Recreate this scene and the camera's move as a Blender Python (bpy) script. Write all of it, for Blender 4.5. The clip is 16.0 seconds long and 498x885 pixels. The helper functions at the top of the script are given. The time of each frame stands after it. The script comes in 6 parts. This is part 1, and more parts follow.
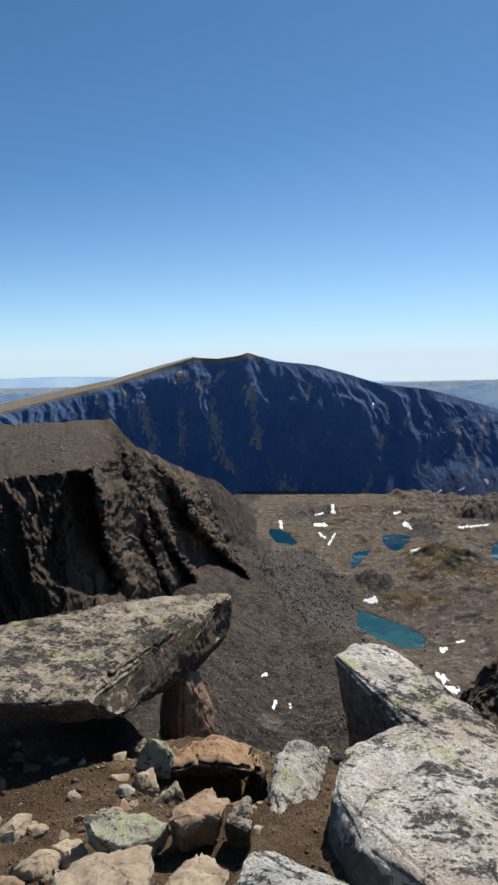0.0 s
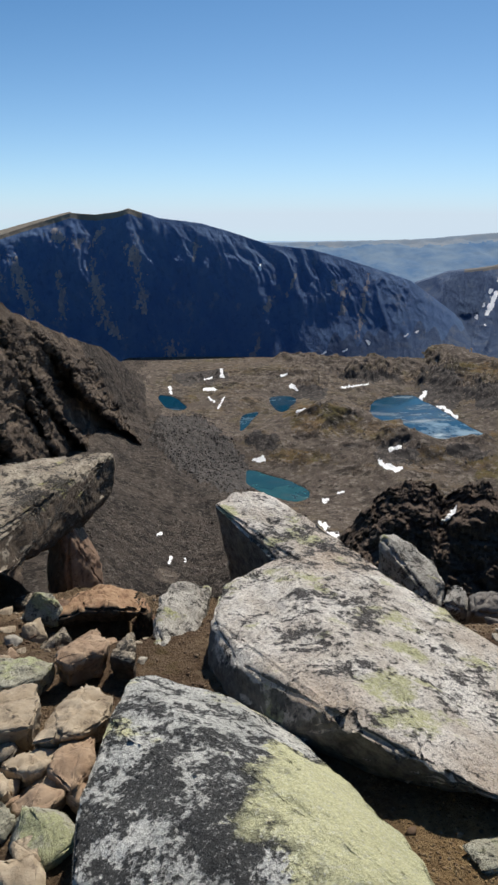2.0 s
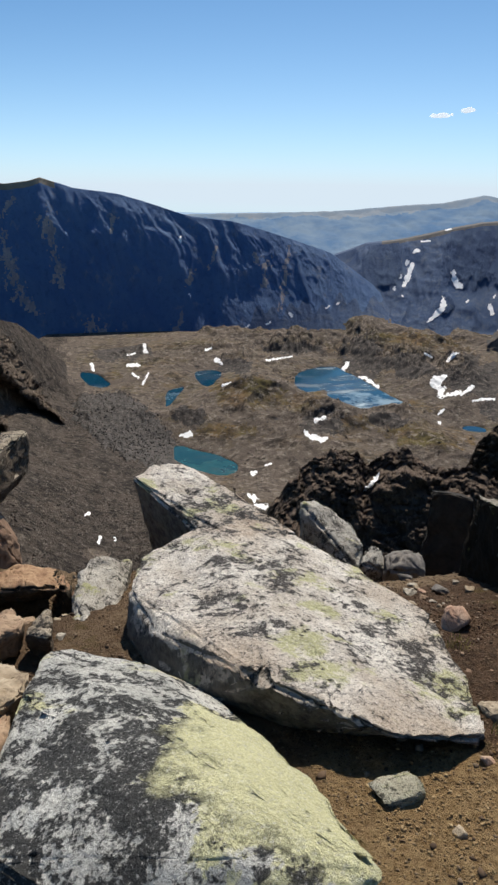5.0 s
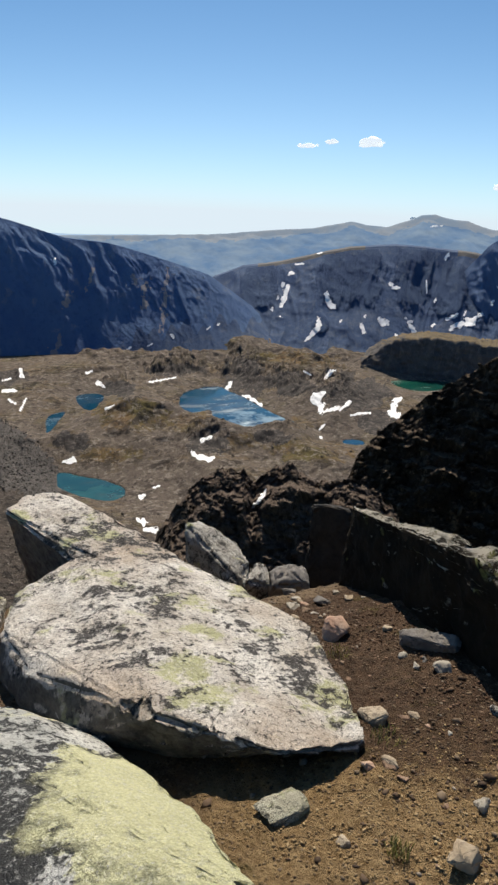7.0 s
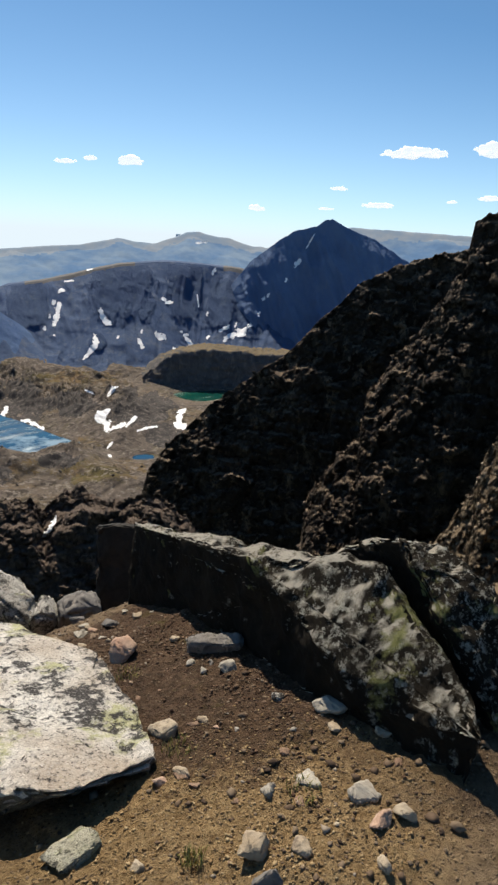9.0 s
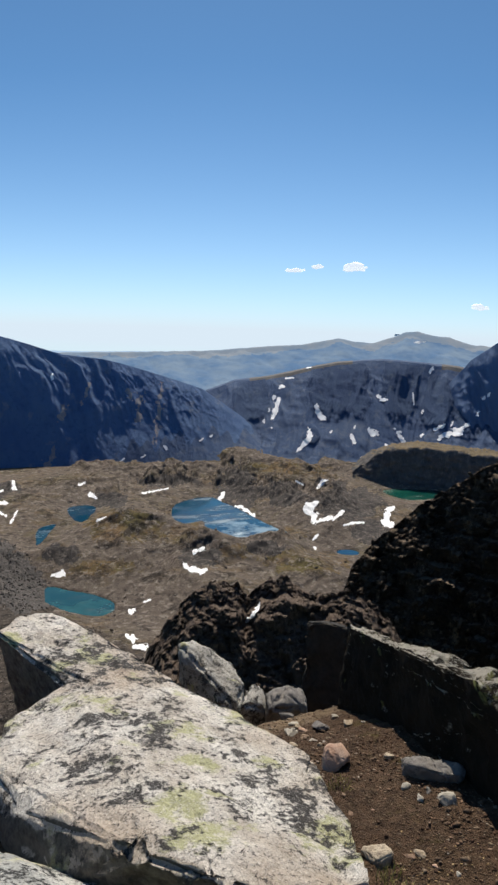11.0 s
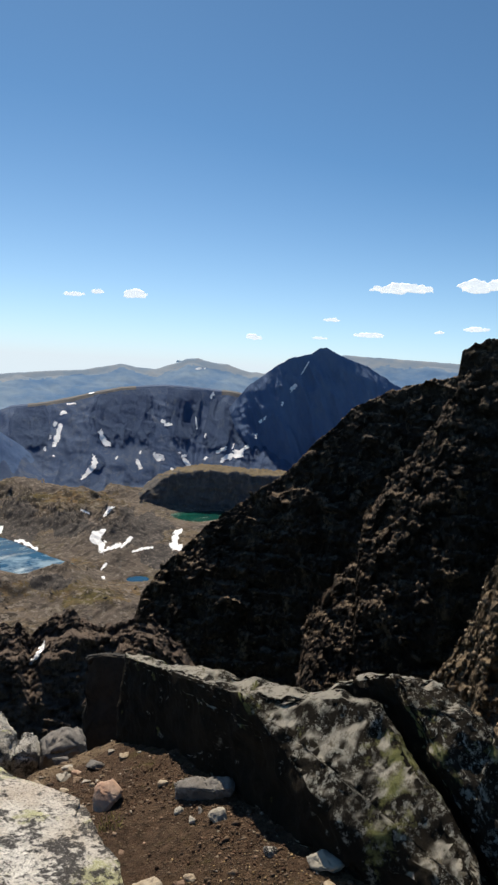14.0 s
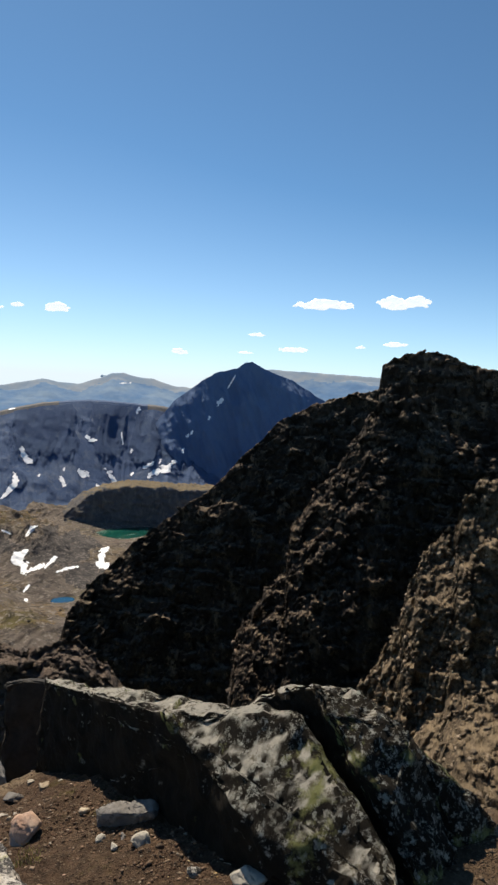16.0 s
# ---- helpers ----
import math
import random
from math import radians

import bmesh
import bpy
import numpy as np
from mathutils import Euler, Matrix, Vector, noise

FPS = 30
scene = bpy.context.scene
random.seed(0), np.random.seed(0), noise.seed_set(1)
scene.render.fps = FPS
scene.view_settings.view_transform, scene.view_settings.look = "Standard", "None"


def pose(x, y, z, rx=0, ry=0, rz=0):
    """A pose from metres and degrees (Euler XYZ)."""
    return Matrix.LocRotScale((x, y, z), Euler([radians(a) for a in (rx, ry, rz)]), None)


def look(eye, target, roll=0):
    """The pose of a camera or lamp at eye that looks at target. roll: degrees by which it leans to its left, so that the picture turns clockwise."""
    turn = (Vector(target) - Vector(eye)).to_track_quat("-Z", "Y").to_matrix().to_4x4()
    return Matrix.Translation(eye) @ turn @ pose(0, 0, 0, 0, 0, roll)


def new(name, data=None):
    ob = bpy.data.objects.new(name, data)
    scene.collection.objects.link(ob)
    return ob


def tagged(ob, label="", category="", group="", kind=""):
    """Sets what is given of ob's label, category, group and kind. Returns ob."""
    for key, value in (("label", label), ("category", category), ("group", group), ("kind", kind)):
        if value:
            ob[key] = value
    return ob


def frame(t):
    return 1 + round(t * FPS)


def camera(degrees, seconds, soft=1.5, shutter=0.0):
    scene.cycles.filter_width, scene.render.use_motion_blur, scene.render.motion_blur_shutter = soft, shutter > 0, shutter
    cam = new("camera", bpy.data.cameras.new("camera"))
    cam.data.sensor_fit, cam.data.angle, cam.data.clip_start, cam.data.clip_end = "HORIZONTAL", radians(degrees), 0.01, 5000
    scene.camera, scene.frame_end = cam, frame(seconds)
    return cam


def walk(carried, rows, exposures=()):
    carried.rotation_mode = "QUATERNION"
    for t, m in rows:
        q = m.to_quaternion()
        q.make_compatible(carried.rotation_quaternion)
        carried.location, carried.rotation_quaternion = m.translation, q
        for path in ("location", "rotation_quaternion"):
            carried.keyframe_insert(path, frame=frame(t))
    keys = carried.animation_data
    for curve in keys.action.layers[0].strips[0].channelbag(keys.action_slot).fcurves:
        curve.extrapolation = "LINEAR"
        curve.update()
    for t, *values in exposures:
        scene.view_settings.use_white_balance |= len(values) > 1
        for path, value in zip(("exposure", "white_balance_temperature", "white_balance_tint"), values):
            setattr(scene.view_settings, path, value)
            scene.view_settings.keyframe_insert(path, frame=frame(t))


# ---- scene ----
cam = camera(42.42, 16.0, soft=2.5)
PATH = [
    (0.0, 0.0, -0.0, 1.55, 82.8, -0.0, -0.0),
    (0.5, 0.01, -0.004, 1.554, 82.42, -0.09, -1.65),
    (1.0, 0.026, 0.029, 1.538, 81.6, -0.17, -3.41),
    (1.5, 0.04, 0.014, 1.515, 76.55, -0.56, -6.93),
    (2.0, 0.065, 0.025, 1.481, 70.85, -0.71, -9.93),
    (2.5, 0.089, 0.031, 1.475, 69.2, -0.39, -12.57),
    (3.0, 0.098, 0.0, 1.474, 70.06, -0.54, -14.67),
    (3.5, 0.104, 0.012, 1.469, 69.52, -1.29, -15.5),
    (4.0, 0.114, -0.007, 1.463, 68.15, -1.37, -16.54),
    (6.3, 0.126, 0.004, 1.469, 69.94, -0.68, -16.95),
    (6.5, 0.137, 0.006, 1.462, 70.05, -1.23, -19.93),
    (7, 0.168, -0.012, 1.466, 70.78, -2.1, -27.07),
    (7.5, 0.194, -0.017, 1.462, 70.24, -1.99, -31.1),
    (8, 0.221, -0.035, 1.463, 71.49, -2.35, -38.79),
    (8.2, 0.225, -0.046, 1.469, 72.24, -2.39, -41.0),
    (8.7, 0.24, -0.059, 1.47, 72.92, -2.511, -45.949),
    (9.25, 0.24, -0.061, 1.47, 72.858, -2.291, -46.717),
    (9.8, 0.219, -0.059, 1.477, 73.415, -1.744, -42.948),
    (10.3, 0.181, -0.062, 1.499, 75.73, -1.0, -35.9),
    (10.5, 0.162, -0.065, 1.512, 77.16, -0.66, -32.43),
    (11.0, 0.123, -0.071, 1.531, 80.63, -1.81, -27.82),
    (11.5, 0.133, -0.061, 1.534, 80.4, -1.61, -27.0),
    (12.0, 0.126, -0.068, 1.53, 80.23, -1.9, -27.59),
    (12.5, 0.14, -0.063, 1.522, 80.09, -2.38, -29.38),
    (13.0, 0.168, -0.066, 1.521, 80.14, -2.54, -33.16),
    (13.5, 0.196, -0.077, 1.51, 81.07, -3.09, -39.95),
    (14.0, 0.209, -0.108, 1.522, 83.61, -2.58, -46.86),
    (14.5, 0.219, -0.133, 1.529, 84.81, -1.83, -52.38),
    (15.0, 0.22, -0.139, 1.533, 85.18, -2.45, -54.38),
    (15.5, 0.229, -0.128, 1.533, 85.15, -2.33, -53.77),
    (16.0, 0.216, -0.142, 1.533, 85.15, -2.34, -53.4),
]
EXPOSURES = [(0.0, 0.0, 6480, 10), (1.0, 0.0, 6480, 10), (2.0, -0.1, 6500, 10), (3.5, -0.08, 6540, 10), (4.2, -0.03, 6600, 10), (6.5, 0.08, 6800, 10), (7.0, 0.1, 6880, 10), (8.0, 0.22, 7000, 10), (10.5, 0.2, 6850, 10), (11.0, 0.06, 6680, 10), (11.5, 0.0, 6660, 10), (12.5, -0.04, 6720, 10),
             (13.5, 0.08, 6880, 10), (14.0, 0.12, 6960, 10), (14.5, 0.24, 7040, 10), (16.0, 0.26, 7060, 10)]
walk(cam, [(t, pose(*p)) for t, *p in PATH], EXPOSURES)

# ---- light ----
SUN_AZ, SUN_EL = 27.0, 47.0
SKY_STRENGTH, SUN_STRENGTH = 0.1, 5.2
world = bpy.data.worlds.new("sky")
scene.world = world
world.use_nodes = True
wn, wl = world.node_tree.nodes, world.node_tree.links
wn.clear()
sky = wn.new("ShaderNodeTexSky")
sky.sky_type, sky.sun_disc = "NISHITA", False
sky.sun_elevation, sky.sun_rotation = radians(SUN_EL), radians(SUN_AZ)
sky.altitude, sky.air_density, sky.dust_density, sky.ozone_density = 3200, 0.85, 0.7, 1.6
wb = wn.new("ShaderNodeBackground")
wb.inputs["Strength"].default_value = SKY_STRENGTH
wo = wn.new("ShaderNodeOutputWorld")
split = wn.new("ShaderNodeSeparateColor")
wl.new(sky.outputs[0], split.inputs[0])
rim = wn.new("ShaderNodeMapRange")
rim.inputs["From Min"].default_value, rim.inputs["From Max"].default_value = 1.7, 9.2
wl.new(split.outputs[0], rim.inputs["Value"])
tint = wn.new("ShaderNodeMix")
tint.data_type, tint.blend_type = "RGBA", "MULTIPLY"
tint.inputs[0].default_value, tint.inputs[7].default_value = 1.0, (0.685, 1.035, 1.15, 1)
wl.new(sky.outputs[0], tint.inputs[6])
haze = wn.new("ShaderNodeMix")
haze.data_type = "RGBA"
haze.inputs[7].default_value = (6.7, 8.0, 9.2, 1)
wl.new(rim.outputs[0], haze.inputs[0])
wl.new(tint.outputs[2], haze.inputs[6])
wl.new(haze.outputs[2], wb.inputs["Color"])
wl.new(wb.outputs[0], wo.inputs["Surface"])
sun_data = bpy.data.lights.new("sun", "SUN")
sun_data.energy, sun_data.angle, sun_data.color = SUN_STRENGTH, radians(0.53), (1.0, 0.93, 0.82)
sun = new("sun", sun_data)
sun_way = Vector((math.sin(radians(SUN_AZ)) * math.cos(radians(SUN_EL)), math.cos(radians(SUN_AZ)) * math.cos(radians(SUN_EL)), math.sin(radians(SUN_EL))))
sun.matrix_world = look(sun_way * 40, (0, 0, 0))


# ---- noise ----
def lattice(ix, iy, iz, seed):
    h = (ix.astype(np.int64) * 374761393 + iy.astype(np.int64) * 668265263 + iz.astype(np.int64) * 2147483647 + seed * 144665) & 0xFFFFFFFF
    h = ((h ^ (h >> 13)) * 1274126177) & 0xFFFFFFFF
    h = h ^ (h >> 16)
    return (h & 0xFFFF).astype(np.float32) / 32767.5 - 1.0


def value_noise(p, seed=0):
    """Smooth noise in -1..1 at the points p (n, 3)."""
    q = np.floor(p).astype(np.int64)
    f = (p - q).astype(np.float32)
    f = f * f * f * (f * (f * 6 - 15) + 10)
    x, y, z = q[:, 0], q[:, 1], q[:, 2]
    out = 0
    for dx in (0, 1):
        wx = f[:, 0] if dx else 1 - f[:, 0]
        for dy in (0, 1):
            wy = f[:, 1] if dy else 1 - f[:, 1]
            for dz in (0, 1):
                wz = f[:, 2] if dz else 1 - f[:, 2]
                out = out + wx * wy * wz * lattice(x + dx, y + dy, z + dz, seed)
    return out


TWIST = np.array(((0.36, 0.48, -0.8), (-0.8, 0.6, 0.0), (0.48, 0.64, 0.6)))


def fbm(p, octaves=4, seed=0, gain=0.5, ridged=False):
    total, amp, norm = 0, 1.0, 0.0
    for i in range(octaves):
        n = value_noise(p, seed + i * 17)
        if ridged:
            n = 1 - 2 * np.abs(n)
        total, norm, amp = total + amp * n, norm + amp, amp * gain
        p = p @ TWIST * 2.03
    return total / norm


def cracked(p, seed=0):
    """Cell noise: distance to the nearest of scattered seeds, and that cell's own random value."""
    q = np.floor(p).astype(np.int64)
    best, val = np.full(len(p), 9.0, np.float32), np.zeros(len(p), np.float32)
    for dx in (-1, 0, 1):
        for dy in (-1, 0, 1):
            for dz in (-1, 0, 1):
                x, y, z = q[:, 0] + dx, q[:, 1] + dy, q[:, 2] + dz
                sx, sy, sz = (lattice(x, y, z, seed + k) * 0.5 + 0.5 for k in (1, 2, 3))
                d = (x + sx - p[:, 0]) ** 2 + (y + sy - p[:, 1]) ** 2 + (z + sz - p[:, 2]) ** 2
                near = d < best
                best = np.where(near, d, best)
                val = np.where(near, lattice(x, y, z, seed + 4), val)
    return np.sqrt(best), val


def craggy(q, size, seed, ledge=0.3):
    """Displacement of broken rock, about -1..1: sharp ribs over stepped ledges."""
    warp = q + 0.35 * size * np.stack([fbm(q / size, 2, seed + k) for k in (1, 2, 3)], 1)
    ribs = fbm(warp / np.array((size, size, size * 1.7)), 6, seed + 4, 0.56, True)
    h = q[:, 2] / (ledge * size) + 1.3 * fbm(q / (size * 0.8), 3, seed + 5)
    f = h - np.floor(h)
    step = smoothstep(0.45, 1.0, f) - f
    blocks = np.abs(fbm(warp / np.array((size * 0.3, size * 0.3, size * 0.22)), 4, seed + 6, 0.6))
    return ribs + 0.45 * step - 0.5 * blocks


def blocky(q, size, seed):
    """Displacement in hard steps, as jointed rock breaks into blocks of two sizes; about -1..1."""
    warp = q + 0.2 * size * np.stack([fbm(q / size, 2, seed + k) for k in (1, 2, 3)], 1)
    _, big_step = cracked(warp / np.array((size, size, size * 0.8)), seed + 4)
    _, small_step = cracked(warp / np.array((size, size, size * 0.7)) * 2.7, seed + 9)
    return 0.65 * big_step + 0.35 * small_step


def ledges(q, size, seed):
    """Risers and treads of bedded rock, 0..0.7: it stands out up to each tread and steps back there."""
    h = (q[:, 2] + 0.16 * q[:, 0]) / size + 1.3 * fbm(q / (size * 4), 3, seed) + 0.3 * fbm(q / (size * 0.8), 3, seed + 2)
    f = h - np.floor(h)
    patchy = np.clip(0.65 + 0.9 * fbm(q / (size * np.array((2.2, 2.2, 1.0))), 3, seed + 1), 0, 1.3)
    return (f - smoothstep(0.72, 1.0, f)) * patchy


def smoothstep(a, b, x):
    t = np.clip((x - a) / (b - a), 0, 1)
    return t * t * (3 - 2 * t)


# ---- materials ----
class Nodes:
    """Small helper for node materials on object coordinates."""

    def __init__(self, name, roughness=0.9, specular=0.3):
        self.mat = bpy.data.materials.new(name)
        self.mat.use_nodes = True
        self.n, self.l = self.mat.node_tree.nodes, self.mat.node_tree.links
        self.bsdf = self.n["Principled BSDF"]
        self.bsdf.inputs["Roughness"].default_value = roughness
        self.bsdf.inputs["Specular IOR Level"].default_value = specular
        self.co = self.n.new("ShaderNodeTexCoord").outputs["Object"]

    def scaled(self, sx, sy, sz, co=None):
        m = self.n.new("ShaderNodeMapping")
        m.inputs["Scale"].default_value = (sx, sy, sz)
        self.l.new(co or self.co, m.inputs["Vector"])
        return m.outputs[0]

    def noise(self, scale, detail=5.0, rough=0.6, co=None, distortion=0.0):
        t = self.n.new("ShaderNodeTexNoise")
        t.inputs["Scale"].default_value, t.inputs["Detail"].default_value = scale, detail
        t.inputs["Roughness"].default_value, t.inputs["Distortion"].default_value = rough, distortion
        self.l.new(co or self.co, t.inputs["Vector"])
        return t.outputs["Fac"]

    def cells(self, scale, co=None, feature="F1", out="Distance"):
        t = self.n.new("ShaderNodeTexVoronoi")
        t.feature = feature
        t.inputs["Scale"].default_value = scale
        self.l.new(co or self.co, t.inputs["Vector"])
        return t.outputs[out]

    def ramp(self, fac, *stops):
        r = self.n.new("ShaderNodeValToRGB")
        e = r.color_ramp.elements
        while len(e) < len(stops):
            e.new(0.5)
        for k, (pos, c) in enumerate(stops):
            c = (c, c, c) if isinstance(c, (int, float)) else c
            e[k].position, e[k].color = pos, (*c, 1)
        self.l.new(fac, r.inputs[0])
        return r.outputs[0]

    def mix(self, fac, a, b, mode="MIX"):
        m = self.n.new("ShaderNodeMix")
        m.data_type, m.blend_type = "RGBA", mode
        for sock, v in ((m.inputs[0], fac), (m.inputs[6], a), (m.inputs[7], b)):
            if isinstance(v, (int, float)):
                sock.default_value = v
            elif isinstance(v, tuple):
                sock.default_value = (*v, 1)
            else:
                self.l.new(v, sock)
        return m.outputs[2]

    def maths(self, op, a, b=0.0):
        m = self.n.new("ShaderNodeMath")
        m.operation = op
        for sock, v in zip(m.inputs, (a, b)):
            if isinstance(v, (int, float)):
                sock.default_value = v
            else:
                self.l.new(v, sock)
        return m.outputs[0]

    def random(self):
        return self.n.new("ShaderNodeObjectInfo").outputs["Random"]

    def island(self):
        return self.n.new("ShaderNodeNewGeometry").outputs["Random Per Island"]

    def upward(self):
        g = self.n.new("ShaderNodeNewGeometry")
        s = self.n.new("ShaderNodeSeparateXYZ")
        self.l.new(g.outputs["Normal"], s.inputs[0])
        return s.outputs[2]

    def finish(self, colour, bump=None, strength=0.5, distance=0.02, roughness=None):
        self.l.new(colour, self.bsdf.inputs["Base Color"])
        if bump is not None:
            b = self.n.new("ShaderNodeBump")
            b.inputs["Strength"].default_value, b.inputs["Distance"].default_value = strength, distance
            self.l.new(bump, b.inputs["Height"])
            self.l.new(b.outputs[0], self.bsdf.inputs["Normal"])
        if roughness is not None:
            self.l.new(roughness, self.bsdf.inputs["Roughness"])
        return self.mat


def lichen_rock(name, ground, pale, dark, lime, dark_at=0.5, lime_at=0.6, size=1.0, broad=None, warm=None, bare=None):
    """Weathered rock with pale crust, blackish and lime-green lichen; broad: middle and reach of one large lime patch;
    bare: two darker colours for the steep faces, and the upward turn below which they show."""
    m = Nodes(name, 0.85, 0.3)
    drawn = m.scaled(1.0, 0.7, 1.2)
    col = m.mix(m.ramp(m.noise(5 / size, 7, 0.68, drawn), (0.36, 0.0), (0.6, 1.0)), ground, pale)
    if warm:
        col = m.mix(m.ramp(m.noise(1.1 / size, 4, 0.6, drawn), (0.45, 0.0), (0.62, 0.85)), col, warm)
    fleck = m.noise(42 / size, 5, 0.7)
    limes = m.ramp(m.noise(2.6 / size, 7, 0.68, m.scaled(1, 1.3, 1)), (lime_at, 0.0), (lime_at + 0.05, 1.0))
    if broad:
        centre, reach = broad
        far = m.n.new("ShaderNodeVectorMath")
        far.operation = "DISTANCE"
        m.l.new(m.co, far.inputs[0])
        far.inputs[1].default_value = centre
        ragged = m.maths("ADD", m.maths("DIVIDE", far.outputs["Value"], reach), m.maths("MULTIPLY", m.maths("SUBTRACT", m.noise(5.5, 9, 0.7), 0.5), 1.1))
        limes = m.maths("MAXIMUM", limes, m.ramp(ragged, (0.96, 1.0), (0.99, 0.0)))
    limes = m.maths("MULTIPLY", limes, m.ramp(fleck, (0.3, 0.5), (0.48, 0.95)))
    patch = m.noise(8.0 / size, 9, 0.68, distortion=0.2)
    zones = m.maths("MULTIPLY", m.maths("SUBTRACT", m.noise(1.5 / size, 3, 0.5, drawn), 0.5), 0.34)
    darks = m.ramp(m.maths("ADD", zones, m.maths("ADD", m.maths("MULTIPLY", patch, 0.6), m.maths("MULTIPLY", fleck, 0.4))), (dark_at, 0.0), (dark_at + 0.035, 1.0))
    if broad:
        darks = m.maths("MULTIPLY", darks, m.maths("SUBTRACT", 1.0, m.maths("MULTIPLY", m.ramp(ragged, (0.8, 1.0), (0.95, 0.0)), 0.93)))
    flecks = m.ramp(m.noise(65 / size, 5, 0.75), (0.545, 0.0), (0.605, 0.75))
    col = m.mix(flecks, col, dark)
    col = m.mix(limes, col, lime)
    col = m.mix(m.maths("MULTIPLY", darks, 0.96), col, dark)
    col = m.mix(m.ramp(m.noise(110 / size, 5, 0.75), (0.56, 0.0), (0.64, 0.55)), col, pale)
    col = m.mix(0.75, col, m.ramp(m.noise(150 / size, 4, 0.7), (0.36, 0.65), (0.6, 1.05)), "MULTIPLY")
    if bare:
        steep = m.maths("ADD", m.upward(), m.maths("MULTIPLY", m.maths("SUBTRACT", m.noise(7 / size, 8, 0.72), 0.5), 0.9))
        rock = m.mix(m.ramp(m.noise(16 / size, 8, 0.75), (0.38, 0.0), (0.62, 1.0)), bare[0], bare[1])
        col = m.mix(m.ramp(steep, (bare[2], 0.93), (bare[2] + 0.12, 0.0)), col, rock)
    relief = m.maths("ADD", m.noise(20 / size, 9, 0.72, drawn), m.maths("ADD", m.maths("MULTIPLY", darks, 0.16), m.maths("MULTIPLY", fleck, 0.35)))
    return m.finish(col, relief, 0.95, 0.03 * size)


def plain_stone(name, a, b, dark):
    m = Nodes(name, 0.85, 0.3)
    col = m.mix(m.ramp(m.noise(14, 6), (0.35, 0.0), (0.65, 1.0)), a, b)
    col = m.mix(m.ramp(m.noise(30, 6, 0.7), (0.55, 0.0), (0.66, 0.75)), col, dark)
    col = m.mix(0.5, col, m.ramp(m.random(), (0.0, 0.7), (1.0, 1.0)), "MULTIPLY")
    return m.finish(col, m.noise(45, 7, 0.7), 0.6, 0.01)


def capped_stone(name, top_a, top_b, side_a, side_b):
    """Rock with a rusty top over near-black steep sides."""
    m = Nodes(name, 0.88, 0.2)
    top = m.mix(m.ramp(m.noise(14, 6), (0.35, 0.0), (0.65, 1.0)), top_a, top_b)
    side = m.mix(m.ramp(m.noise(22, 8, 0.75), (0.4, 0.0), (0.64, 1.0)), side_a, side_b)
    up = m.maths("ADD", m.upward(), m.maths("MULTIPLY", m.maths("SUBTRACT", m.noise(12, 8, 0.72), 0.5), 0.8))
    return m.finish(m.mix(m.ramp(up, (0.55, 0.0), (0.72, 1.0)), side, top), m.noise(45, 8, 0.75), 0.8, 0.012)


def crag(name, a, b, c, size, dark=(0.03, 0.027, 0.025), ledge=None, bump=0.6, cracks=0.5, light=(0.52, 0.62), vary=False):
    """Broken cliff rock; size is the metres of its main blotches; ledge is the colour of its gentler faces."""
    m = Nodes(name, 0.95, 0.15)
    tall = m.scaled(1, 1, 0.45)
    col = m.mix(m.ramp(m.noise(1 / size, 7, 0.65, tall), (0.38, 0.0), (0.6, 1.0)), a, b)
    col = m.mix(m.ramp(m.noise(2.2 / size, 8, 0.72, m.scaled(1, 1, 0.3)), (light[0], 0.0), (light[1], 1.0)), col, c)
    col = m.mix(m.ramp(m.noise(7 / size, 6, 0.75, tall), (0.53, 0.0), (0.64, cracks)), col, dark)
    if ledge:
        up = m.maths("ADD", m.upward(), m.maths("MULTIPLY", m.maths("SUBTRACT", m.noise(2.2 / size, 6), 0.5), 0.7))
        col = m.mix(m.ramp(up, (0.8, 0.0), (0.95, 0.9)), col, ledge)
    if vary:
        col = m.mix(0.75, col, m.ramp(m.island(), (0.0, 0.45), (0.6, 0.85), (1.0, 1.5)), "MULTIPLY")
    relief = m.maths("ADD", m.noise(4 / size, 10, 0.78, tall), m.maths("MULTIPLY", m.cells(9 / size, tall, out="Color"), 0.12))
    return m.finish(col, relief, bump, size * 0.12)


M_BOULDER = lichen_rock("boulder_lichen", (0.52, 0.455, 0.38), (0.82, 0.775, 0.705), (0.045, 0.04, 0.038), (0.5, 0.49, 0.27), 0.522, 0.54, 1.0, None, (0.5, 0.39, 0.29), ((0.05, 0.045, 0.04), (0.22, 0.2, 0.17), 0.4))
M_LIME = lichen_rock("boulder_lime_lichen", (0.4, 0.4, 0.37), (0.72, 0.71, 0.66), (0.028, 0.028, 0.028), (0.68, 0.66, 0.38), 0.512, 0.60, 1.0, ((0.72, 1.0, 0.2), 0.5))
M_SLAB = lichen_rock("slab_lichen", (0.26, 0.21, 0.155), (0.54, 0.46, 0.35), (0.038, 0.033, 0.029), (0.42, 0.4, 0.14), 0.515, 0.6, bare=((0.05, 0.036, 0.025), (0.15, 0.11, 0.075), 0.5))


# The dark slabs carry pale crust only on faces turned this way.
CRUST_SIDE = (0.0, -0.83, 0.55)


